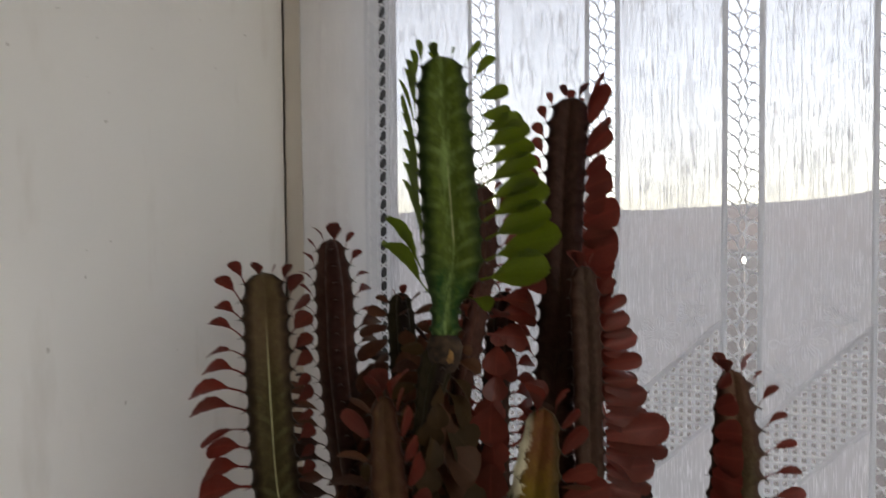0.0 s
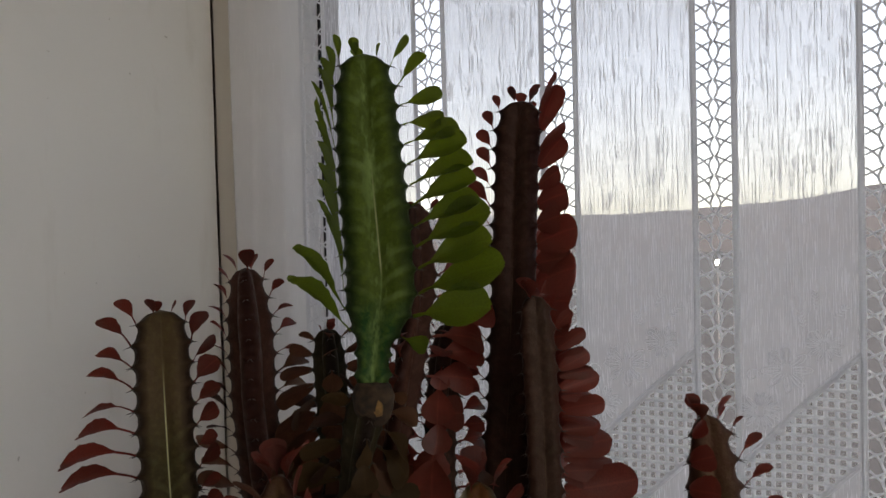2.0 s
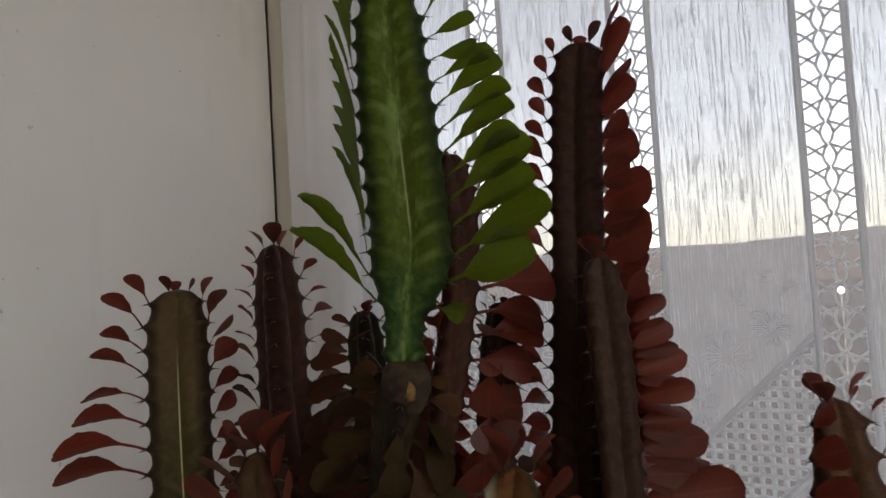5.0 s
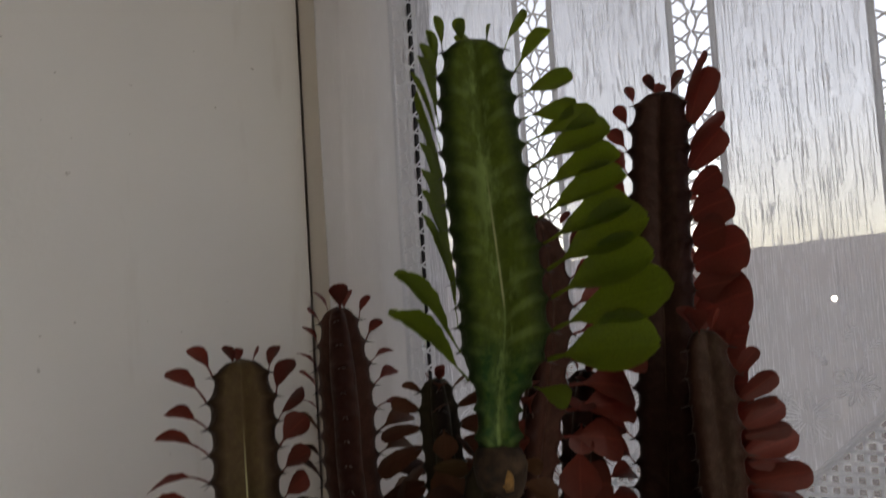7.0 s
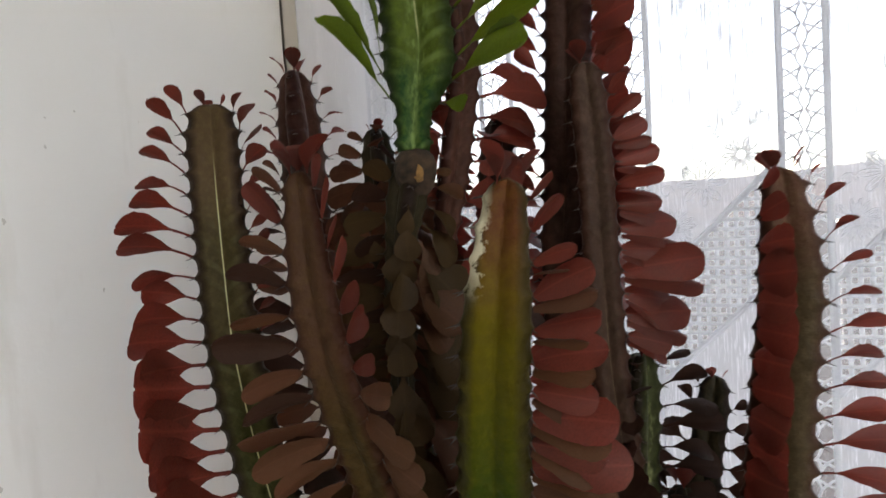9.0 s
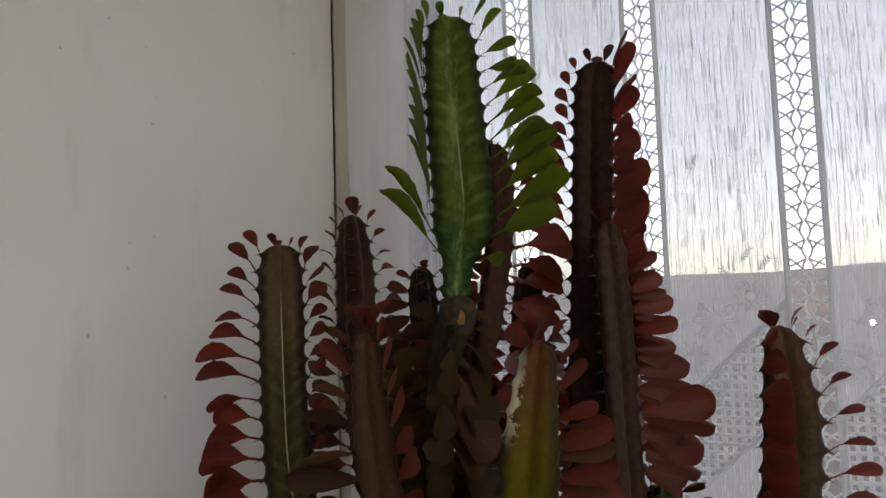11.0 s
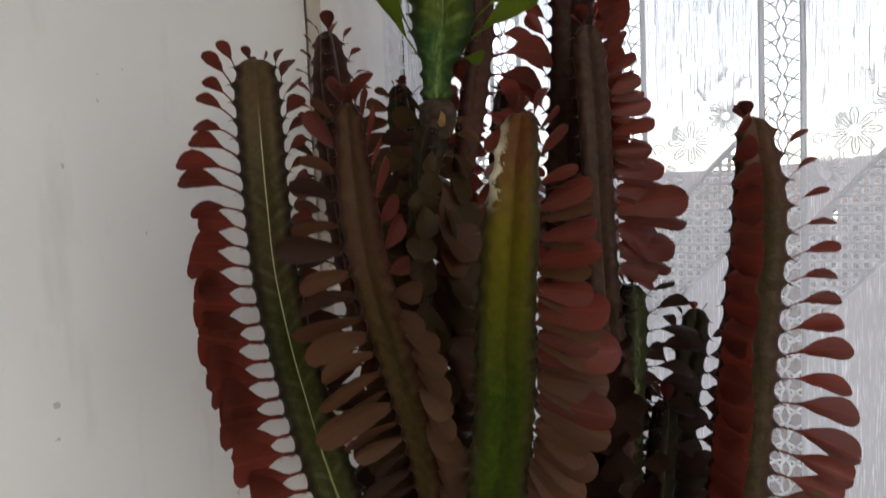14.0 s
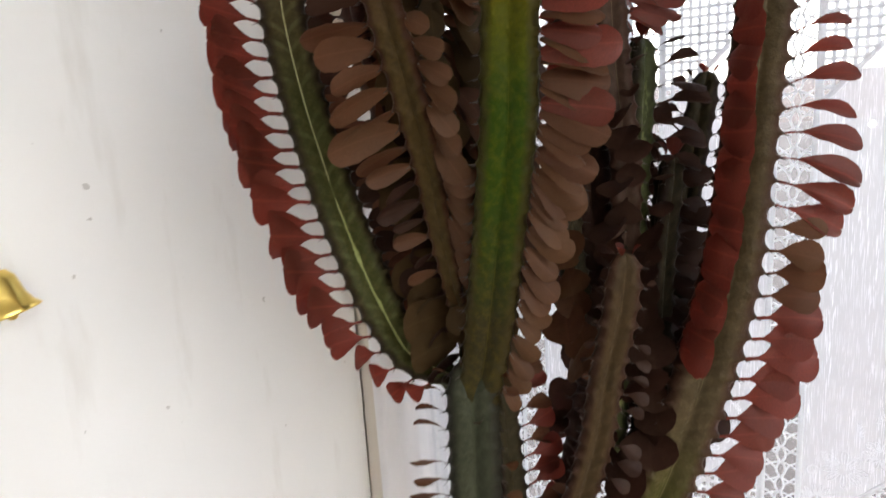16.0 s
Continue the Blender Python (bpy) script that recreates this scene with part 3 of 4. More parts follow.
def leaf_mesh(name, mat, wide, bend, cup, seed, seated=False, stalk=0.22):
    """An obovate fleshy leaf one unit long on a thin stalk, along +x, with its upper side to +z; it arches over by bend."""
    r = random.Random(seed)
    verts, faces, uvs = [], [], []
    nu, nv = 14, 4
    skew, notch, turn = r.uniform(-0.10, 0.10), r.uniform(-0.02, 0.03), r.uniform(-0.12, 0.12)
    for i in range(nu + 1):
        u = 1 - (1 - i / nu) ** 1.4
        t = max(0.0, (u - stalk) / (1 - stalk))
        half = max(0.020, wide * 0.5 * t ** 0.85 * math.sqrt(max(0.0, 1 - t ** 2.9)) / 0.60)
        if seated:
            half = wide * 0.5 * (0.20 + 0.92 * u ** 0.8) * math.sqrt(max(0.0, 1 - u ** 3.0)) / 0.94 + 0.002
        for j in range(nv + 1):
            s = 2 * j / nv - 1
            x = u * (1 - 0.10 * bend) - (notch * (1 - abs(s)) if i == nu else 0.0)
            z = 0.55 * bend * u - bend * u * u * 1.15 + cup * half * s * s * 2 + turn * s * half * u + 0.010 * r.uniform(-1, 1)
            verts.append((x, s * half * (1 + 0.05 * r.uniform(-1, 1)) + skew * u * u * 0.5, z))
            uvs.append((u, j / nv))
    for i in range(nu):
        for j in range(nv):
            a = i * (nv + 1) + j
            faces.append((a, a + nv + 1, a + nv + 2, a + 1))
    me = bpy.data.meshes.new(name)
    me.from_pydata(verts, [], faces)
    layer = me.uv_layers.new(name="UVMap")
    for lp in me.loops:
        layer.data[lp.index].uv = uvs[lp.vertex_index]
    me.polygons.foreach_set("use_smooth", [True] * len(me.polygons))
    me.materials.append(mat)
    return me, np.array(verts), faces, np.array(uvs)


LEAVES = {}
for key, mat in (("red", LEAF_RED), ("green", LEAF_GREEN), ("young", LEAF_YOUNG), ("brown", LEAF_BROWN), ("olive", LEAF_OLIVE), ("dusky", LEAF_SHADED)):
    LEAVES[key] = [leaf_mesh("leaf", mat, w, b * (0.35 if key == "green" else 1.0), c, s) for w, b, c, s in ((0.50, 0.30, 0.22, 1), (0.56, 0.42, 0.15, 2), (0.46, 0.36, 0.28, 3), (0.53, 0.26, -0.12, 4), (0.49, 0.48, 0.10, 9))]
    if key in ("red", "young"):
        LEAVES["spoon_" + key] = [leaf_mesh("leaf", mat, w, b, c, s, False, st) for w, b, c, s, st in ((0.36, 0.42, 0.22, 11, 0.34), (0.40, 0.52, 0.15, 12, 0.30), (0.33, 0.46, 0.28, 13, 0.38), (0.38, 0.36, -0.12, 14, 0.32), (0.35, 0.58, 0.10, 15, 0.35))]
    if key != "green":
        LEAVES["seated_" + key] = [leaf_mesh("leaf", mat, w, b, c, s, True) for w, b, c, s in ((0.52, 0.16, -0.20, 5), (0.57, 0.26, -0.10, 6), (0.49, 0.12, -0.25, 7), (0.54, 0.20, -0.15, 8), (0.51, 0.32, 0.10, 10))]


def curve_through(points, step):
    """A Catmull-Rom curve through the points, cut into even steps: places and directions."""
    p = [np.array(q, float) for q in points]
    p = [2 * p[0] - p[1]] + p + [2 * p[-1] - p[-2]]
    fine = []
    for i in range(1, len(p) - 2):
        for k in range(24):
            t = k / 24
            fine.append(0.5 * (2 * p[i] + (p[i + 1] - p[i - 1]) * t + (2 * p[i - 1] - 5 * p[i] + 4 * p[i + 1] - p[i + 2]) * t * t + (3 * p[i] - p[i - 1] - 3 * p[i + 1] + p[i + 2]) * t ** 3))
    fine.append(p[-2])
    fine = np.array(fine)
    d = np.concatenate([[0], np.cumsum(np.linalg.norm(np.diff(fine, axis=0), axis=1))])
    count = max(4, int(round(d[-1] / step)))
    s = np.linspace(0, d[-1], count + 1)
    pts = np.stack([np.interp(s, d, fine[:, i]) for i in range(3)], 1)
    tan = np.gradient(pts, axis=0)
    tan /= np.linalg.norm(tan, axis=1)[:, None]
    return pts, tan, s


def leaf_place(x, y, z, length, broad, foot):
    return Matrix(((x[0] * length, y[0] * length * broad, z[0] * length, foot[0]), (x[1] * length, y[1] * length * broad, z[1] * length, foot[1]), (x[2] * length, y[2] * length * broad, z[2] * length, foot[2]), (0, 0, 0, 1)))


NODE = 0.0175
FULL = 1.12          # sizes are chords; an arched blade is longer


def build_stem(spec, parent):
    """A three-ribbed stem with toothed ribs, paired thorns and a row of leaves on each rib.
    spec["girth"]: (metres from the base, share of r) stops; az: the bearing of the first rib, in degrees from +x."""
    rng = random.Random(spec["seed"])
    r_out, az0 = spec["r"], radians(spec["az"])
    node = spec.get("node", NODE)
    pts, tan, s = curve_through(spec["path"], node / 6)
    total = s[-1]
    nseg = 36
    girth = spec.get("girth", ((0, 0.75), (0.06, 1.0)))
    taper, blunt = spec.get("taper", (0.026, 0.52))          # how far and how narrow the tip draws in

    def size_at(q):
        return min(1.0, blunt + (1 - blunt) * math.sqrt(max(0.0, min(1.0, (total - q) / taper)))) * along(girth, q)

    verts, faces, uvs = [], [], []
    frames = []
    for p, a, q in zip(pts, tan, s):
        e1 = np.array([1.0, 0.0, 0.0]) - a * a[0]
        e1 /= np.linalg.norm(e1)
        e2 = np.cross(a, e1)
        frames.append((p, a, e1, e2))
        size = size_at(q)
        phase = ((total - q) / node) % 1.0
        tooth = math.exp(-((phase - 0.5) / 0.15) ** 2)
        for i in range(nseg):
            th = 2 * math.pi * i / nseg
            c = abs(math.cos(1.5 * th))               # 1 on a rib, 0 in a valley
            r = r_out * size * (0.42 + 0.46 * c ** 1.5)
            r += r_out * spec.get("tooth", 0.19) * (tooth - 0.25) * c ** 6
            r *= 1 + 0.025 * noise.noise((q * 60, th * 2, spec["seed"])) + 0.02 * noise.noise((q * 190, th * 5, spec["seed"]))
            d = math.cos(th + az0) * e1 + math.sin(th + az0) * e2
            verts.append(p + d * r)
            uvs.append((c, q))
    for k in range(len(pts) - 1):
        for i in range(nseg):
            j = (i + 1) % nseg
            faces.append((k * nseg + i, k * nseg + j, (k + 1) * nseg + j, (k + 1) * nseg + i))
    n = len(verts)
    verts.append(pts[0])
    verts.append(pts[-1] + tan[-1] * r_out * 0.12)
    uvs += [(0.5, 0), (0.9, total)]
    for i in range(nseg):
        j = (i + 1) % nseg
        faces.append((n, j, i))
        base = (len(pts) - 1) * nseg
        faces.append((base + i, base + j, n + 1))
    stem = mesh_object(spec.get("name", "stem"), verts, faces, SKIN[spec["skin"]], parent, spec.get("label", ""), uvs=uvs)

    thorn_v, thorn_f = [], []
    blade_v, blade_f, blade_uv, joined_mat = [], [], [], None
    count = int(total / node) - spec.get("bare", 1)
    for row, rule in enumerate(spec["rows"]):
        th = az0 + row * 2 * math.pi / 3
        for k in range(count):
            top = (k + 0.5) * node
            idx = int(round((total - top) / total * (len(pts) - 1)))
            if idx < 0:
                continue
            p, a, e1, e2 = frames[idx]
            rad = math.cos(th) * e1 + math.sin(th) * e2
            side_v = np.cross(a, rad)
            foot = p + rad * r_out * (0.88 * size_at(total - top) + 0.10)
            for sg in (-1, 1):
                tip = foot + (rad * 0.85 + sg * side_v * rng.uniform(0.35, 0.65) - a * rng.uniform(0.1, 0.45)) * rng.uniform(0.005, 0.0085)
                b = len(thorn_v)
                for q in range(3):
                    w = 2 * math.pi * q / 3
                    thorn_v.append(foot + (math.cos(w) * side_v + math.sin(w) * a) * 0.0009 - rad * 0.0015)
                thorn_v.append(tip)
                thorn_f += [(b, b + 1, b + 3), (b + 1, b + 2, b + 3), (b + 2, b, b + 3)]
            if not rule or k < rule.get("first", 0) or k >= rule.get("to", 999) or rng.random() < rule.get("gap", 0.02):
                continue
            jit = rule.get("jit", 1)
            odd = 1 if k % 2 else -1
            length = FULL * along(rule["size"], k) * (1 + rng.uniform(-0.09, 0.09) * jit + 0.05 * odd * jit)
            elev = radians(along(rule["lift"], k) + rng.uniform(-5, 5) * jit + 3 * odd * jit)
            tw = radians(along(rule["roll"], k) + rng.uniform(-9, 9) * jit + rule.get("sway", 5) * odd)
            yaw = radians(along(rule.get("yaw", 0), k) + rng.uniform(-8, 8) * jit)
            out = rad * math.cos(yaw) + side_v * math.sin(yaw)
            x = out * math.cos(elev) + a * math.sin(elev)
            flat = np.cross(a, out)
            up = np.cross(x, flat)
            y = flat * math.cos(tw) + up * math.sin(tw)
            z = np.cross(x, y)
            kind = rule.get("kind", "red")
            for start, other in rule.get("then", ()):
                kind = other if k >= start else kind
            if "/" in kind:
                first, second = kind.split("/")
                kind = first if rng.random() < 0.5 + 0.3 * odd else second
            if kind == "red" and k < 3 and not rule.get("seated"):
                kind = "young"
            form = "seated_" if rule.get("seated") else "spoon_" if k < rule.get("spoon", 0) and kind in ("red", "young") else ""
            me, lv, lf, luv = LEAVES[form + kind][rng.randrange(5)]
            m = leaf_place(x, y, z, length, 1.12 * along(rule.get("wide", 1.0), k), foot)
            if rule.get("single"):
                ob = new("leaf", me)
                ob.parent = stem
                ob.matrix_local = m
                if rule.get("twin") and 1 < k < 16:          # a darker leaf tucked under each
                    tw2, el2 = tw - radians(rng.uniform(20, 44)), elev - radians(rng.uniform(8, 18))
                    x2 = out * math.cos(el2) + a * math.sin(el2)
                    y2 = flat * math.cos(tw2) + np.cross(x2, flat) * math.sin(tw2)
                    ob = new("leaf", LEAVES["seated_" + rule["twin"]][rng.randrange(5)][0])
                    ob.parent = stem
                    ob.matrix_local = leaf_place(x2, y2, np.cross(x2, y2), length * rng.uniform(0.8, 1.0), 1.1, foot - a * 0.006)
            else:
                b = len(blade_v)
                blade_v += [tuple(m @ Vector(q)) for q in lv]
                blade_f += [tuple(b + i for i in q) for q in lf]
                blade_uv += [tuple(q) for q in luv]
                joined_mat = me.materials[0] if joined_mat is None or kind != "young" else joined_mat
    p, a, e1, e2 = frames[-1]
    for k in range(spec.get("tufts", 4)):
        me, lv, lf, luv = LEAVES["green" if spec["skin"] == "green" else "young"][rng.randrange(5)]
        th = az0 + 0.35 + k * 2.1
        rad = math.cos(th) * e1 + math.sin(th) * e2
        x = a * 0.95 + rad * rng.uniform(0.1, 0.35)
        x /= np.linalg.norm(x)
        y = np.cross(x, rad)
        y /= np.linalg.norm(y)
        z, length, foot = np.cross(x, y), rng.uniform(0.55, 1.05) * spec.get("crown", 0.022), p + rad * r_out * 0.30 - a * 0.002
        ob = new("leaf", me)
        ob.parent = stem
        ob.matrix_local = leaf_place(x, y, z, length, 1.35, foot)
    if thorn_v:
        mesh_object("spination", thorn_v, thorn_f, SPINE, stem, smooth=False)["kind"] = "stuff"
    if blade_v:
        mesh_object("foliage", blade_v, blade_f, joined_mat, stem, uvs=blade_uv)["kind"] = "stuff"
    return stem


PLANT = np.array((0.03, 0.66, 0.0))
plant = new("euphorbia")
plant.location = tuple(PLANT)
tagged(plant, "tall red and green three-ribbed euphorbia with many upright leafy stems", "plant")


def rule(size, lift, roll, **more):
    """A row of leaves, node by node from the tip: length in metres, degrees over the level, degrees of roll."""
    return dict(size=size, lift=lift, roll=roll, **more)


# rows of close dark leaves that lie over one another like scales
SCALES = (rule(((0, 0.014), (3, 0.030), (8, 0.038)), ((0, 40), (2, -30), (4, -60)), 6, wide=1.4, jit=2.0, kind="olive", gap=0.0),
          rule(((0, 0.014), (3, 0.036), (10, 0.052)), ((0, 45), (3, -25)), ((0, 30), (4, 58)), yaw=-40, wide=1.4, jit=2.0, kind="olive/brown", seated=1, gap=0.0),
          rule(((0, 0.014), (3, 0.036), (8, 0.050)), ((0, 45), (3, -25)), ((0, 30), (4, 58)), yaw=40, wide=1.4, jit=2.0, kind="brown", seated=1, gap=0.0))
# Inner rows: near-black leaves give the gaps between stems their shade by colour.
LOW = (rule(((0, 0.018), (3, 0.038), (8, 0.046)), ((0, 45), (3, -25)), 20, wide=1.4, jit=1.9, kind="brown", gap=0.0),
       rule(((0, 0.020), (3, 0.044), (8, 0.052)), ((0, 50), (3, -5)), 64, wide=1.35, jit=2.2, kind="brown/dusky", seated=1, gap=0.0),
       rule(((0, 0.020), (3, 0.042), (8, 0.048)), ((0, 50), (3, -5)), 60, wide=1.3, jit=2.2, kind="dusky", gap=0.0))

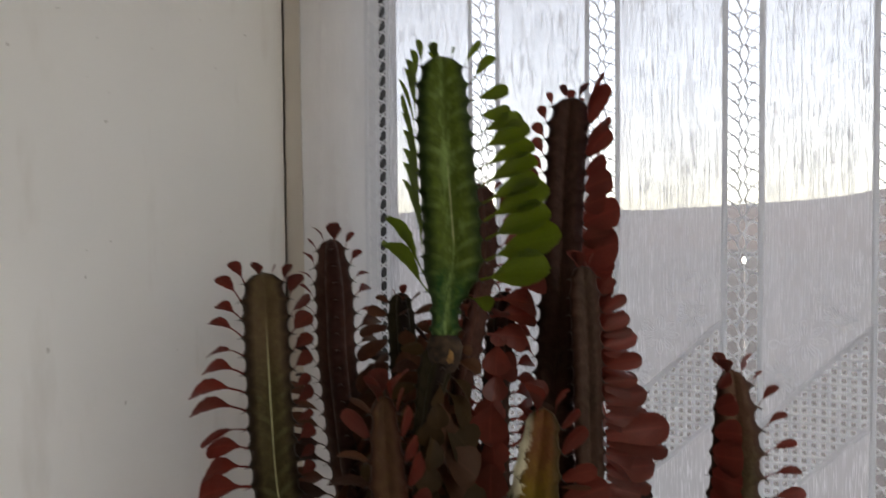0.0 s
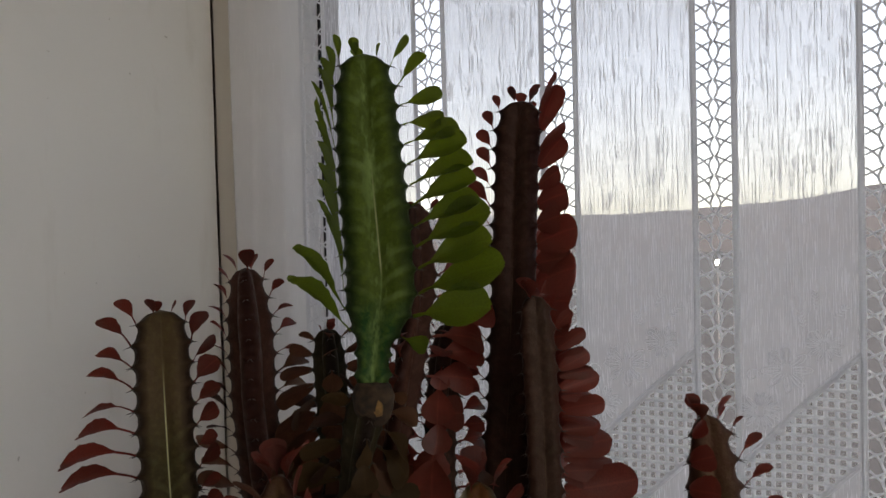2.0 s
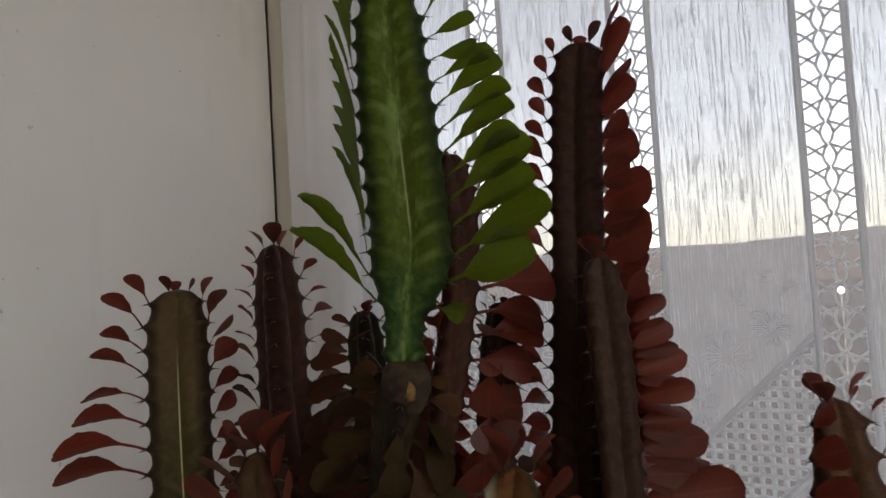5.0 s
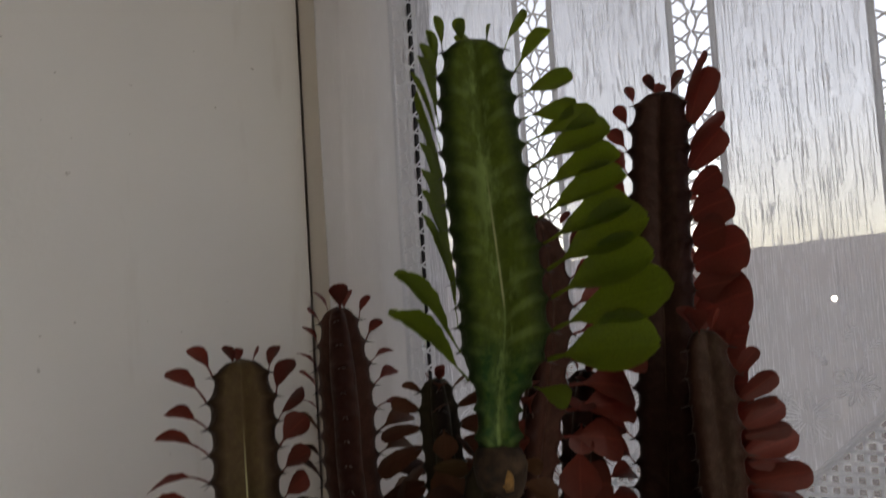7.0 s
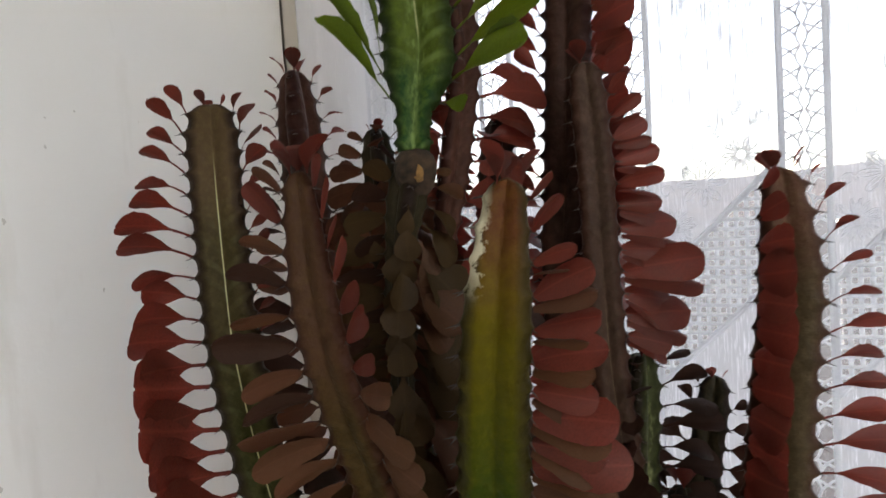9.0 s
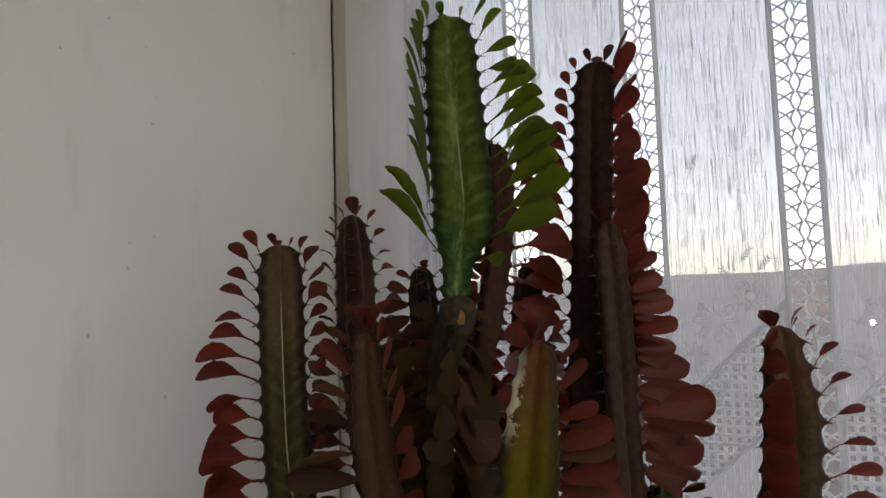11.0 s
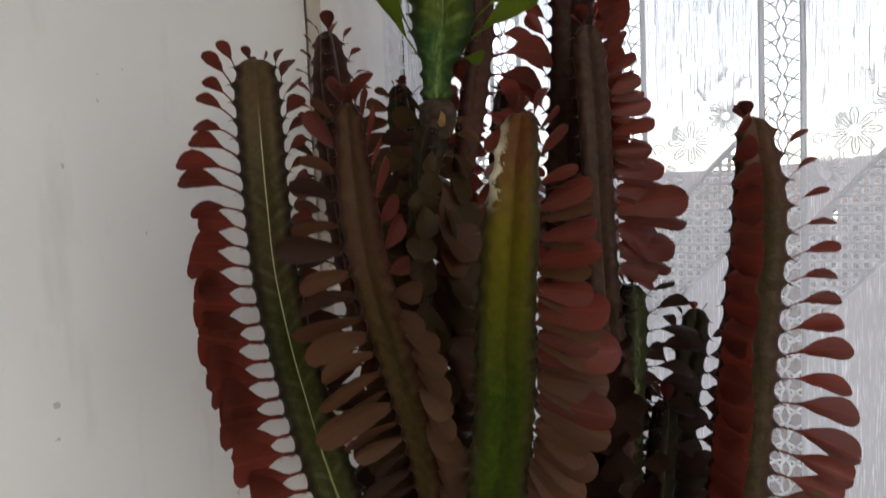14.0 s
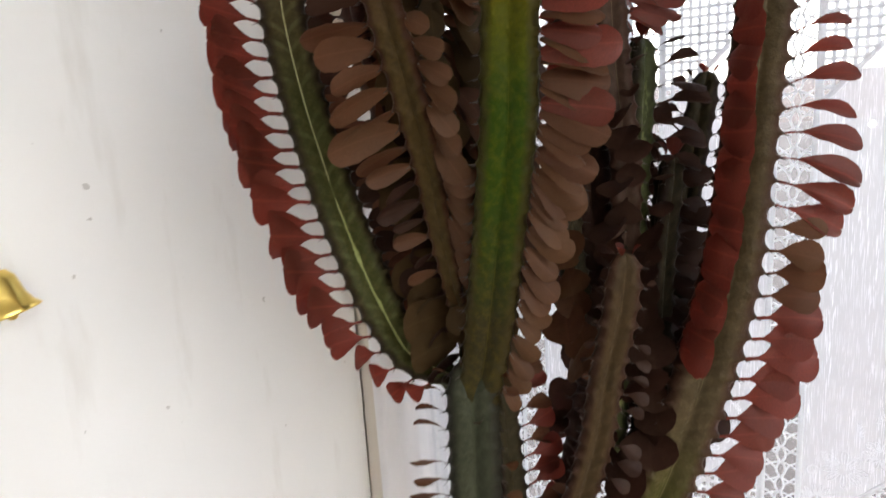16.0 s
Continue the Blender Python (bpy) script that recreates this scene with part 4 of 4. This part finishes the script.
STEMS = [
    # the tall olive stem beside the wall, which bows in to the trunk
    dict(path=[(0.004, 0.625, 0.925), (-0.014, 0.634, 0.932), (-0.049, 0.638, 0.953), (-0.073, 0.640, 0.997), (-0.091, 0.641, 1.041), (-0.112, 0.645, 1.100), (-0.128, 0.650, 1.154), (-0.142, 0.655, 1.206), (-0.156, 0.662, 1.274), (-0.163, 0.670, 1.338), (-0.169, 0.679, 1.410), (-0.175, 0.690, 1.480)],
         r=0.0275, az=233, skin="olive", seed=31, girth=((0, 0.55), (0.05, 0.80), (0.12, 1.0)), rows=(
        rule(((0, 0.025), (1, 0.031), (3, 0.036), (5, 0.045), (6, 0.056), (8, 0.050), (9, 0.041), (10, 0.055), (14, 0.061), (19, 0.063), (20, 0.054), (22, 0.056), (27, 0.052), (31, 0.030)),
             ((0, 68), (1, 50), (2, 40), (4, 24), (8, 14), (14, 8), (22, 12), (30, 22)), ((0, 38), (3, 32), (5, 44), (8, 54), (11, 76), (20, 80)), single=1, wide=((0, 1.0), (4, 0.9), (6, 0.78), (8, 0.85), (10, 0.9), (13, 1.2)), sway=4, gap=0.0, jit=0.8, spoon=9),
        rule(((0, 0.020), (2, 0.026), (6, 0.021), (10, 0.016)), ((0, 78), (2, 55), (5, 38)), 62, single=1, wide=1.35, to=12, jit=1.2), None)),
    # maroon stem behind it
    dict(path=[(-0.006, 0.690, 0.955), (-0.030, 0.705, 1.097), (-0.085, 0.717, 1.230), (-0.106, 0.725, 1.372), (-0.110, 0.730, 1.440), (-0.115, 0.735, 1.513)],
         r=0.0255, az=284, skin="maroon", seed=12, taper=(0.05, 0.45), rows=(
        None,
        rule(((0, 0.019), (2, 0.022), (5, 0.030), (9, 0.042), (14, 0.050)), ((0, 78), (1, 52), (3, 28), (7, 10)), ((0, 30), (6, 40), (12, 55)), single=1, spoon=5, kind="red", then=((5, "dusky/brown"),)),
        rule(((0, 0.017), (4, 0.022), (8, 0.030), (12, 0.044), (16, 0.050)), ((0, 70), (2, 56), (7, 44), (12, 14)), ((0, 8), (6, 25), (10, 56)), single=1, wide=((0, 0.85), (8, 0.95), (12, 1.25)), kind="red", then=((5, "brown/dusky"), (13, "dusky/brown"))))),
    # short dark stem with a leafy crown
    dict(path=[(0.002, 0.700, 0.991), (-0.022, 0.715, 1.240), (-0.033, 0.728, 1.341), (-0.037, 0.733, 1.399), (-0.041, 0.739, 1.455)],
         r=0.019, az=285, skin="dark", seed=13, node=0.0140, tufts=5, crown=0.016, rows=SCALES),
    # the green graft
    dict(path=[(0.011, 0.657, 1.424), (0.0115, 0.661, 1.447), (0.0145, 0.664, 1.470), (0.018, 0.668, 1.502), (0.0165, 0.670, 1.534), (0.013, 0.672, 1.583), (0.0095, 0.675, 1.642), (0.009, 0.675, 1.689)],
         r=0.0350, az=221, skin="green", seed=14, bare=1, node=0.0168, tooth=0.13, tufts=5, crown=0.017, girth=((0, 0.48), (0.026, 0.48), (0.038, 0.62), (0.050, 0.84), (0.066, 1.0), (0.16, 0.98), (0.26, 0.82)), rows=(
        rule(((0, 0.022), (1, 0.028), (2, 0.036), (4, 0.050), (10, 0.056), (11, 0.056), (12, 0.068), (13, 0.074)), ((0, 84), (2, 80), (8, 80), (11, 76), (12, 36), (13, 24)), ((0, 20), (2, 12), (11, 8), (12, -8)), yaw=((11, 0), (12, 20)), single=1, kind="green", wide=((0, 0.55), (2, 0.36), (4, 0.20), (11, 0.18), (12, 0.30), (13, 0.38)), gap=0.0, jit=0.3, sway=2, to=14),
        rule(((0, 0.026), (1, 0.030), (2, 0.036), (3, 0.032), (4, 0.046), (6, 0.057), (8, 0.062), (12, 0.074), (13, 0.028)), ((0, 62), (1, 38), (2, 4), (3, 2), (4, 6), (8, 18), (11, 20), (12, 16), (13, -8)), ((0, 64), (2, 62), (4, 60), (8, 64), (12, 74)), yaw=((0, 0), (4, -12), (12, -24)), single=1, kind="green", wide=((0, 0.95), (4, 0.82), (11, 0.78), (12, 0.80)), gap=0.0, jit=0.5, sway=3),
        rule(((0, 0.020), (8, 0.032)), ((0, 70), (5, 40)), 40, kind="green", to=9)),
         label="bright green grafted stem with pale mottled stripes"),
    # the tallest red stem
    dict(path=[(0.100, 0.690, 0.720), (0.130, 0.712, 0.850), (0.145, 0.730, 0.950), (0.126, 0.752, 1.274), (0.131, 0.762, 1.390), (0.137, 0.769, 1.485), (0.1405, 0.775, 1.550), (0.1445, 0.780, 1.615), (0.149, 0.781, 1.668)],
         r=0.0275, az=192, skin="maroon_dark", seed=15, node=0.0185, crown=0.030, tufts=5, rows=(
        rule(((0, 0.015), (2, 0.021), (6, 0.026), (16, 0.027), (24, 0.030)), ((0, 72), (2, 56), (8, 46), (16, 42)), ((0, 48), (8, 56)), wide=((0, 1.0), (6, 0.85)), gap=0.0, single=1, to=16),
        rule(((0, 0.037), (2, 0.036), (5, 0.030), (16, 0.038), (24, 0.050)), ((0, 74), (1, 64), (3, 36), (5, 20)), ((0, 60), (4, 78)), yaw=6, wide=((0, 1.2), (3, 1.6), (5, 2.1)), jit=1.8, seated=1, single=1, to=18, gap=0.0),
        rule(((0, 0.018), (3, 0.030), (8, 0.042), (14, 0.046), (20, 0.056)), ((0, 70), (2, 44), (5, 20)), ((0, 40), (8, 52)), yaw=-44, wide=0.8, jit=1.6, single=1, to=18))),
    # tan stem before it, with a mass of large red leaves
    dict(path=[(0.120, 0.682, 0.800), (0.148, 0.692, 0.920), (0.163, 0.700, 1.036), (0.166, 0.697, 1.120), (0.155, 0.695, 1.240), (0.152, 0.695, 1.325), (0.1505, 0.695, 1.400), (0.146, 0.690, 1.486)],
         r=0.0185, az=216, skin="tan", seed=16, rows=(
        None,
        rule(((0, 0.014), (2, 0.026), (5, 0.036), (9, 0.044), (13, 0.050)), ((0, 70), (2, 32), (6, 10), (14, -8)), ((0, 55), (4, 70)), yaw=30, to=13, single=1, seated=1, jit=2.4, wide=1.15, twin="red", gap=0.0),
        rule(((0, 0.016), (3, 0.036), (8, 0.048), (18, 0.048)), ((0, 70), (3, 22), (8, 4)), ((0, 40), (4, 66)), yaw=-40, to=14, single=1, jit=1.5, wide=1.2, gap=0.0))),
    # stub behind the graft
    dict(path=[(0.020, 0.705, 1.346), (0.038, 0.702, 1.440), (0.047, 0.699, 1.500), (0.0465, 0.694, 1.535), (0.044, 0.690, 1.568)],
         r=0.0180, az=250, skin="maroon", seed=17, tufts=3, crown=0.010, rows=(
        rule(((0, 0.006), (6, 0.026), (9, 0.034)), ((0, 60), (5, 30)), 40, jit=1.5),
        rule(((0, 0.014), (3, 0.026), (5, 0.052), (9, 0.050)), ((0, 60), (3, 25), (6, 10)), ((0, 30), (5, 62)), single=1, yaw=10, wide=1.1),
        rule(((0, 0.010), (8, 0.034)), ((0, 60), (5, 20)), 40))),
    # russet stem in front
    dict(path=[(0.008, 0.618, 1.010), (-0.001, 0.603, 1.085), (-0.004, 0.586, 1.140), (-0.010, 0.556, 1.208), (-0.016, 0.530, 1.262), (-0.019, 0.515, 1.300), (-0.022, 0.507, 1.345), (-0.025, 0.505, 1.403)],
         r=0.0180, az=212, skin="russet", seed=18, crown=0.030, tufts=7, taper=(0.075, 0.40), girth=((0, 0.6), (0.12, 0.85), (0.2, 1.0)), rows=(
        rule(((0, 0.020), (2, 0.026), (4, 0.032), (6, 0.038), (9, 0.047), (13, 0.048), (16, 0.034), (20, 0.022), (24, 0.020)), ((0, 62), (2, 34), (5, 12), (12, -4)), ((0, 40), (4, 62), (10, 72)), yaw=-6, single=1, seated=1, wide=1.08, gap=0.0, jit=1.6, kind="young/brown", then=((2, "dusky/brown"), (8, "brown"), (16, "brown/dusky"))),
        rule(((0, 0.020), (2, 0.023), (7, 0.024), (9, 0.028), (14, 0.034), (20, 0.032)), ((0, 76), (2, 58), (5, 40), (8, -10), (14, -40)), ((0, 50), (4, 66), (8, 46)), yaw=-14, single=1, wide=1.35, gap=0.0, jit=1.5, kind="young", then=((7, "brown/young"), (9, "brown")), seated=1),
        rule(((0, 0.014), (5, 0.030), (14, 0.036)), ((0, 60), (4, 10)), 50, kind="dusky", jit=1.6))),
    # the yellow-green stem in front, its one rib scarred and pale
    dict(path=[(0.024, 0.611, 0.915), (0.036, 0.604, 0.970), (0.047, 0.594, 1.035), (0.0595, 0.574, 1.112), (0.070, 0.553, 1.180), (0.075, 0.535, 1.245), (0.0805, 0.521, 1.298), (0.0855, 0.517, 1.340), (0.092, 0.520, 1.390)],
         r=0.0280, az=210, skin="yellow", seed=19, crown=0.030, tufts=6, taper=(0.070, 0.42), tooth=0.10, girth=((0, 0.85), (0.1, 1.0), (0.3, 1.0), (0.44, 0.84)), rows=(
        None,
        rule(((0, 0.018), (2, 0.026), (5, 0.038), (9, 0.047), (11, 0.048), (13, 0.044), (18, 0.036), (24, 0.026)), ((0, 66), (2, 38), (5, 16), (10, 6), (14, -14), (20, -38)), ((0, 44), (4, 50), (12, 56)), yaw=14, single=1, sway=8, wide=1.15, gap=0.0, jit=1.3, seated=1, twin="brown", kind="red", then=((9, "red/brown"), (12, "brown"))),
        rule(((0, 0.014), (4, 0.034), (12, 0.044), (22, 0.036)), ((0, 60), (4, 10), (14, -20)), 56, yaw=-36, kind="dusky", jit=1.6, wide=1.2))),
    # tall stem by the window
    dict(path=[(0.045, 0.660, 0.500), (0.080, 0.666, 0.570), (0.120, 0.672, 0.640), (0.165, 0.675, 0.722), (0.200, 0.675, 0.805), (0.226, 0.673, 0.890), (0.246, 0.670, 0.975), (0.257, 0.667, 1.035), (0.2635, 0.663, 1.104), (0.2685, 0.660, 1.168), (0.2735, 0.656, 1.240), (0.2795, 0.655, 1.310), (0.277, 0.655, 1.390)],
         r=0.0300, az=212, skin="tan_green", seed=20, node=0.0205, crown=0.022, tufts=6, taper=(0.070, 0.42), girth=((0, 0.8), (0.36, 1.15), (0.52, 1.2), (0.62, 1.05), (0.76, 0.98), (0.91, 0.90)), rows=(
        rule(((0, 0.018), (2, 0.029), (8, 0.034), (16, 0.038), (22, 0.038)), ((0, 40), (3, 4)), 82, single=1, yaw=80, wide=((0, 1.4), (3, 2.1)), seated=1, gap=0.0, jit=0.4, to=22),
        rule(((0, 0.016), (1, 0.024), (3, 0.027), (5, 0.032), (8, 0.042), (9, 0.050), (12, 0.062), (14, 0.060), (15, 0.036), (16, 0.044), (18, 0.044), (20, 0.052), (22, 0.052), (25, 0.044), (30, 0.038), (36, 0.026)),
             ((0, 74), (1, 58), (3, 34), (8, 22), (10, 6), (13, -12), (14, -12), (15, 4), (18, 20), (22, 22), (30, 30)), ((0, 30), (4, 38), (10, 52), (18, 66), (22, 72)), single=1, wide=((0, 0.85), (8, 0.72), (13, 0.66), (15, 0.8), (16, 1.15), (20, 1.3)), gap=0.0, yaw=((0, 14), (14, 14), (16, -4), (18, -4), (19, 14)), spoon=8, jit=0.8, kind="red", then=((15, "brown"), (19, "red"))),
        rule(((0, 0.005), (6, 0.008), (14, 0.012)), ((0, 60), (4, 30)), 40, to=14, jit=1.5))),
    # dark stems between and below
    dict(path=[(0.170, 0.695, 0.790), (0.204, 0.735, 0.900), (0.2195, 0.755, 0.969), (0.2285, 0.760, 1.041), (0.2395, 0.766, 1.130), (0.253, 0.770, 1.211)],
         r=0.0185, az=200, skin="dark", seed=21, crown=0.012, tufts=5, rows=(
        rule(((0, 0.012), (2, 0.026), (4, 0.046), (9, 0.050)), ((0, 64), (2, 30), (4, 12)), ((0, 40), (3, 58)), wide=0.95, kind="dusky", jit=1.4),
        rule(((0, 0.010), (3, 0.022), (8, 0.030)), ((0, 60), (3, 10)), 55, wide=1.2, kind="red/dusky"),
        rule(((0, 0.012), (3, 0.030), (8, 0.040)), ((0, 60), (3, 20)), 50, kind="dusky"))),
    dict(path=[(0.016, 0.630, 0.930), (-0.004, 0.650, 1.120), (-0.011, 0.658, 1.300), (-0.005, 0.659, 1.352), (0.004, 0.659, 1.393), (0.012, 0.658, 1.420)],
         r=0.0120, az=286, skin="dark", seed=22, node=0.0145, tufts=0, girth=((0, 0.9), (0.40, 1.0), (0.46, 1.7), (0.50, 1.8)), rows=(
        rule(((0, 0.016), (3, 0.028), (9, 0.036), (14, 0.036)), ((0, -30), (3, -62)), 6, wide=1.25, jit=3.0, kind="olive", gap=0.0, first=2),
        rule(((0, 0.020), (3, 0.040), (8, 0.048)), ((0, 30), (3, -40)), ((0, 20), (4, 54)), wide=1.35, jit=2.0, yaw=-44, kind="olive/brown", single=1, gap=0.0),
        rule(((0, 0.016), (3, 0.032), (8, 0.044)), ((0, 40), (3, -16)), ((0, 40), (4, 64)), wide=1.5, jit=1.8, yaw=44, kind="olive/dusky", seated=1, single=1, gap=0.0))),
    dict(path=[(0.071, 0.720, 0.948), (0.060, 0.732, 1.273), (0.064, 0.738, 1.390), (0.072, 0.745, 1.456)],
         r=0.019, az=265, skin="maroon_dark", seed=23, node=0.0145, tufts=4, crown=0.012, rows=(
        dict(SCALES[0], to=21), rule(((0, 0.010), (3, 0.016), (6, 0.026), (10, 0.044)), ((0, 60), (3, 34), (8, 0)), ((0, 24), (7, 60)), wide=((0, 0.8), (8, 1.4)), jit=1.3, kind="red/dusky", gap=0.0, to=21), rule(((0, 0.010), (3, 0.016), (6, 0.028), (10, 0.046)), ((0, 60), (3, 34), (8, 0)), ((0, 24), (7, 60)), wide=((0, 0.8), (8, 1.4)), jit=1.3, kind="red/dusky", gap=0.0, to=21))),
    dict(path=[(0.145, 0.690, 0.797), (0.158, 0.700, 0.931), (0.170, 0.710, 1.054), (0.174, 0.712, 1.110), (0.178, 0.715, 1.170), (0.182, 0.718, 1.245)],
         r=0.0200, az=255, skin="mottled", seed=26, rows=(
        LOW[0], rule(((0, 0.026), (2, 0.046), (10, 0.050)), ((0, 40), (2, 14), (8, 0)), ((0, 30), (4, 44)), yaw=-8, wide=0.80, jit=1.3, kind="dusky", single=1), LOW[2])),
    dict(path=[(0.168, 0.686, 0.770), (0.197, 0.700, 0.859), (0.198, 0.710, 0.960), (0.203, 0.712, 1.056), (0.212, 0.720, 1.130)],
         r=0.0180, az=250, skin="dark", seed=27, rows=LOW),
    dict(path=[(0.144, 0.692, 0.925), (0.120, 0.692, 0.990), (0.110, 0.690, 1.071), (0.115, 0.690, 1.132)],
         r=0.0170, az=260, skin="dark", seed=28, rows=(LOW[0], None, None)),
    dict(path=[(0.040, 0.664, 0.520), (0.055, 0.668, 0.628), (0.050, 0.660, 0.731), (0.044, 0.652, 0.821), (0.038, 0.645, 0.930)],
         r=0.0200, az=250, skin="dark", seed=25, rows=(
        rule(0.030, 10, 30, kind="dusky", gap=0.3),
        rule(((0, 0.030), (5, 0.040), (12, 0.046)), ((0, 40), (3, 6)), 52, yaw=20, wide=0.95, jit=1.5, kind="red/brown", single=1, gap=0.05),
        rule(0.034, -10, 50, kind="dusky"))),
    dict(path=[(0.055, 0.648, 0.640), (0.085, 0.638, 0.715), (0.100, 0.631, 0.759), (0.115, 0.625, 0.811), (0.133, 0.618, 0.880), (0.142, 0.611, 0.945), (0.153, 0.600, 1.006), (0.159, 0.595, 1.060)],
         r=0.0195, az=222, skin="bronze", seed=24, crown=0.014, rows=(
        rule(((0, 0.008), (4, 0.014)), 20, 30, gap=0.3, to=9), rule(((0, 0.008), (4, 0.016), (10, 0.024)), ((0, 50), (3, 0)), 40, kind="brown/dusky", gap=0.3), rule(0.030, 10, 40, kind="dusky"))),
]
for spec in STEMS:
    spec["path"] = [np.array(q) - PLANT for q in spec["path"]]
    build_stem(spec, plant)

# trunk, from the soil up to where the stems part
trunk_path = [np.array(q) - PLANT for q in ((0.030, 0.660, 0.30), (0.028, 0.650, 0.50), (0.021, 0.630, 0.70), (0.018, 0.616, 0.811), (0.020, 0.610, 0.886), (0.020, 0.612, 0.955))]
build_stem(dict(path=trunk_path, r=0.031, az=215, skin="trunk", seed=41, girth=((0, 1.0),), tooth=0.10, tufts=0, name="trunk", label="dusty grey-green woody trunk",
                rows=(rule(((0, 0.018), (4, 0.034), (14, 0.034)), ((0, 36), (5, 22)), 8, to=16, wide=0.7, kind="dusky", gap=0.05), rule(0.016, 20, 30, to=10, kind="brown", gap=0.5), None)), plant)
v, f = lathe([(0.0, 0.012), (0.007, 0.012), (0.0100, 0.008), (0.0112, 0.001), (0.0105, -0.008), (0.0085, -0.015), (0.006, -0.020)], 24)
v = [(x * (1 + 0.10 * noise.noise((x * 300, y * 300, z * 90))), y * (1 + 0.10 * noise.noise((y * 300, x * 300, z * 90))), z + 0.002 * noise.noise((x * 400, y * 400, 1.0))) for x, y, z in v]
cut = mesh_object("graft_scar", v, f, CORK, plant, "dry corky cut around the green stem")
cut.location = (0.0115 - PLANT[0], 0.656 - PLANT[1], 1.412)
cut.scale = (1.5, 1.5, 1.1)
v, f = lathe([(0.0, 0.0035), (0.0040, 0.0030), (0.0062, 0.0010), (0.0050, -0.0010), (0.0, -0.0014)], 14)
v = [(x * 0.9 + 0.002 * noise.noise((x * 500, y * 500, 3.0)), z, y * 1.9 + 0.003 * noise.noise((x * 400, z * 400, y * 400))) for x, y, z in v]
flake = mesh_object("bark_flake", v, f, OCHRE, cut, "flake of ochre bark")
flake.location = (0.003, -0.0098, -0.004)
flake.scale = (0.55, 0.6, 0.6)

# pot and soil
TERRA = plain_material("terracotta", (0.36, 0.15, 0.08), 0.8, 0, 0.15, 25, 0.2)
SOIL = plain_material("potting_soil", (0.05, 0.035, 0.025), 0.95, 0, 0.4, 60, 0.8)
pot = new("plant_pot")
pot.location = (0.03, 0.66, 0)
tagged(pot, "plain terracotta plant pot on the floor", "plant pot")
v, f = lathe([(0.0, 0.0), (0.115, 0.0), (0.12, 0.006), (0.160, 0.29), (0.172, 0.29), (0.175, 0.335), (0.168, 0.34), (0.160, 0.335), (0.150, 0.28), (0.148, 0.27)], 48)
mesh_object("body", v, f, TERRA, pot)
v, f = lathe([(0.0, 0.300), (0.08, 0.302), (0.14, 0.298), (0.153, 0.29), (0.150, 0.275)], 32)
mesh_object("soil", v, f, SOIL, pot)

# ---- gilt bells hung on the side wall ----
GOLD = plain_material("gilt_metal", (0.80, 0.58, 0.16), 0.28, 1.0, 0.1, 60, 0.05)
CORD = plain_material("silver_cord", (0.6, 0.6, 0.58), 0.4, 0.6)
bells = new("gilt_bells")
bells.location = (-0.466, 0.590, 1.008)
tagged(bells, "small gilt bells hung on a silver cord on the wall", "ornament")
for k, (dx, dy, dz, lean) in enumerate(((0.0, 0.0, 0.0, 16), (-0.028, -0.036, 0.006, -14))):
    v, f = lathe([(0.003, 0.034), (0.010, 0.033), (0.014, 0.027), (0.0155, 0.012), (0.019, 0.004), (0.0225, 0.0), (0.0215, -0.001), (0.017, 0.005), (0.013, 0.024), (0.002, 0.030)], 28)
    b = mesh_object("bell", v, f, GOLD, bells)
    b.location = (dx + 0.004, dy, dz)
    b.scale = (1.35, 1.35, 1.35)
    b.rotation_euler = (0, radians(-lean), radians(-TURN_DEG))
    v, f = lathe([(0.0, 0.004), (0.004, 0.003), (0.005, -0.001), (0.003, -0.005), (0.0, -0.006)], 12)
    c = mesh_object("clapper", v, f, GOLD, b)
bm = bmesh.new()
for (x0, y0, z0), (x1, y1, z1) in (((0, 0, 0.045), (-0.014, -0.016, 0.10)), ((-0.028, -0.036, 0.050), (-0.014, -0.016, 0.10)), ((-0.014, -0.016, 0.10), (-0.020, -0.014, 0.14))):
    d = Vector((x1 - x0, y1 - y0, z1 - z0))
    bmesh.ops.create_cone(bm, cap_ends=True, segments=6, radius1=0.0012, radius2=0.0012, depth=d.length, matrix=Matrix.Translation(((x0 + x1) / 2, (y0 + y1) / 2, (z0 + z1) / 2)) @ d.to_track_quat("Z", "Y").to_matrix().to_4x4())
part("cord", bm, CORD, bells)
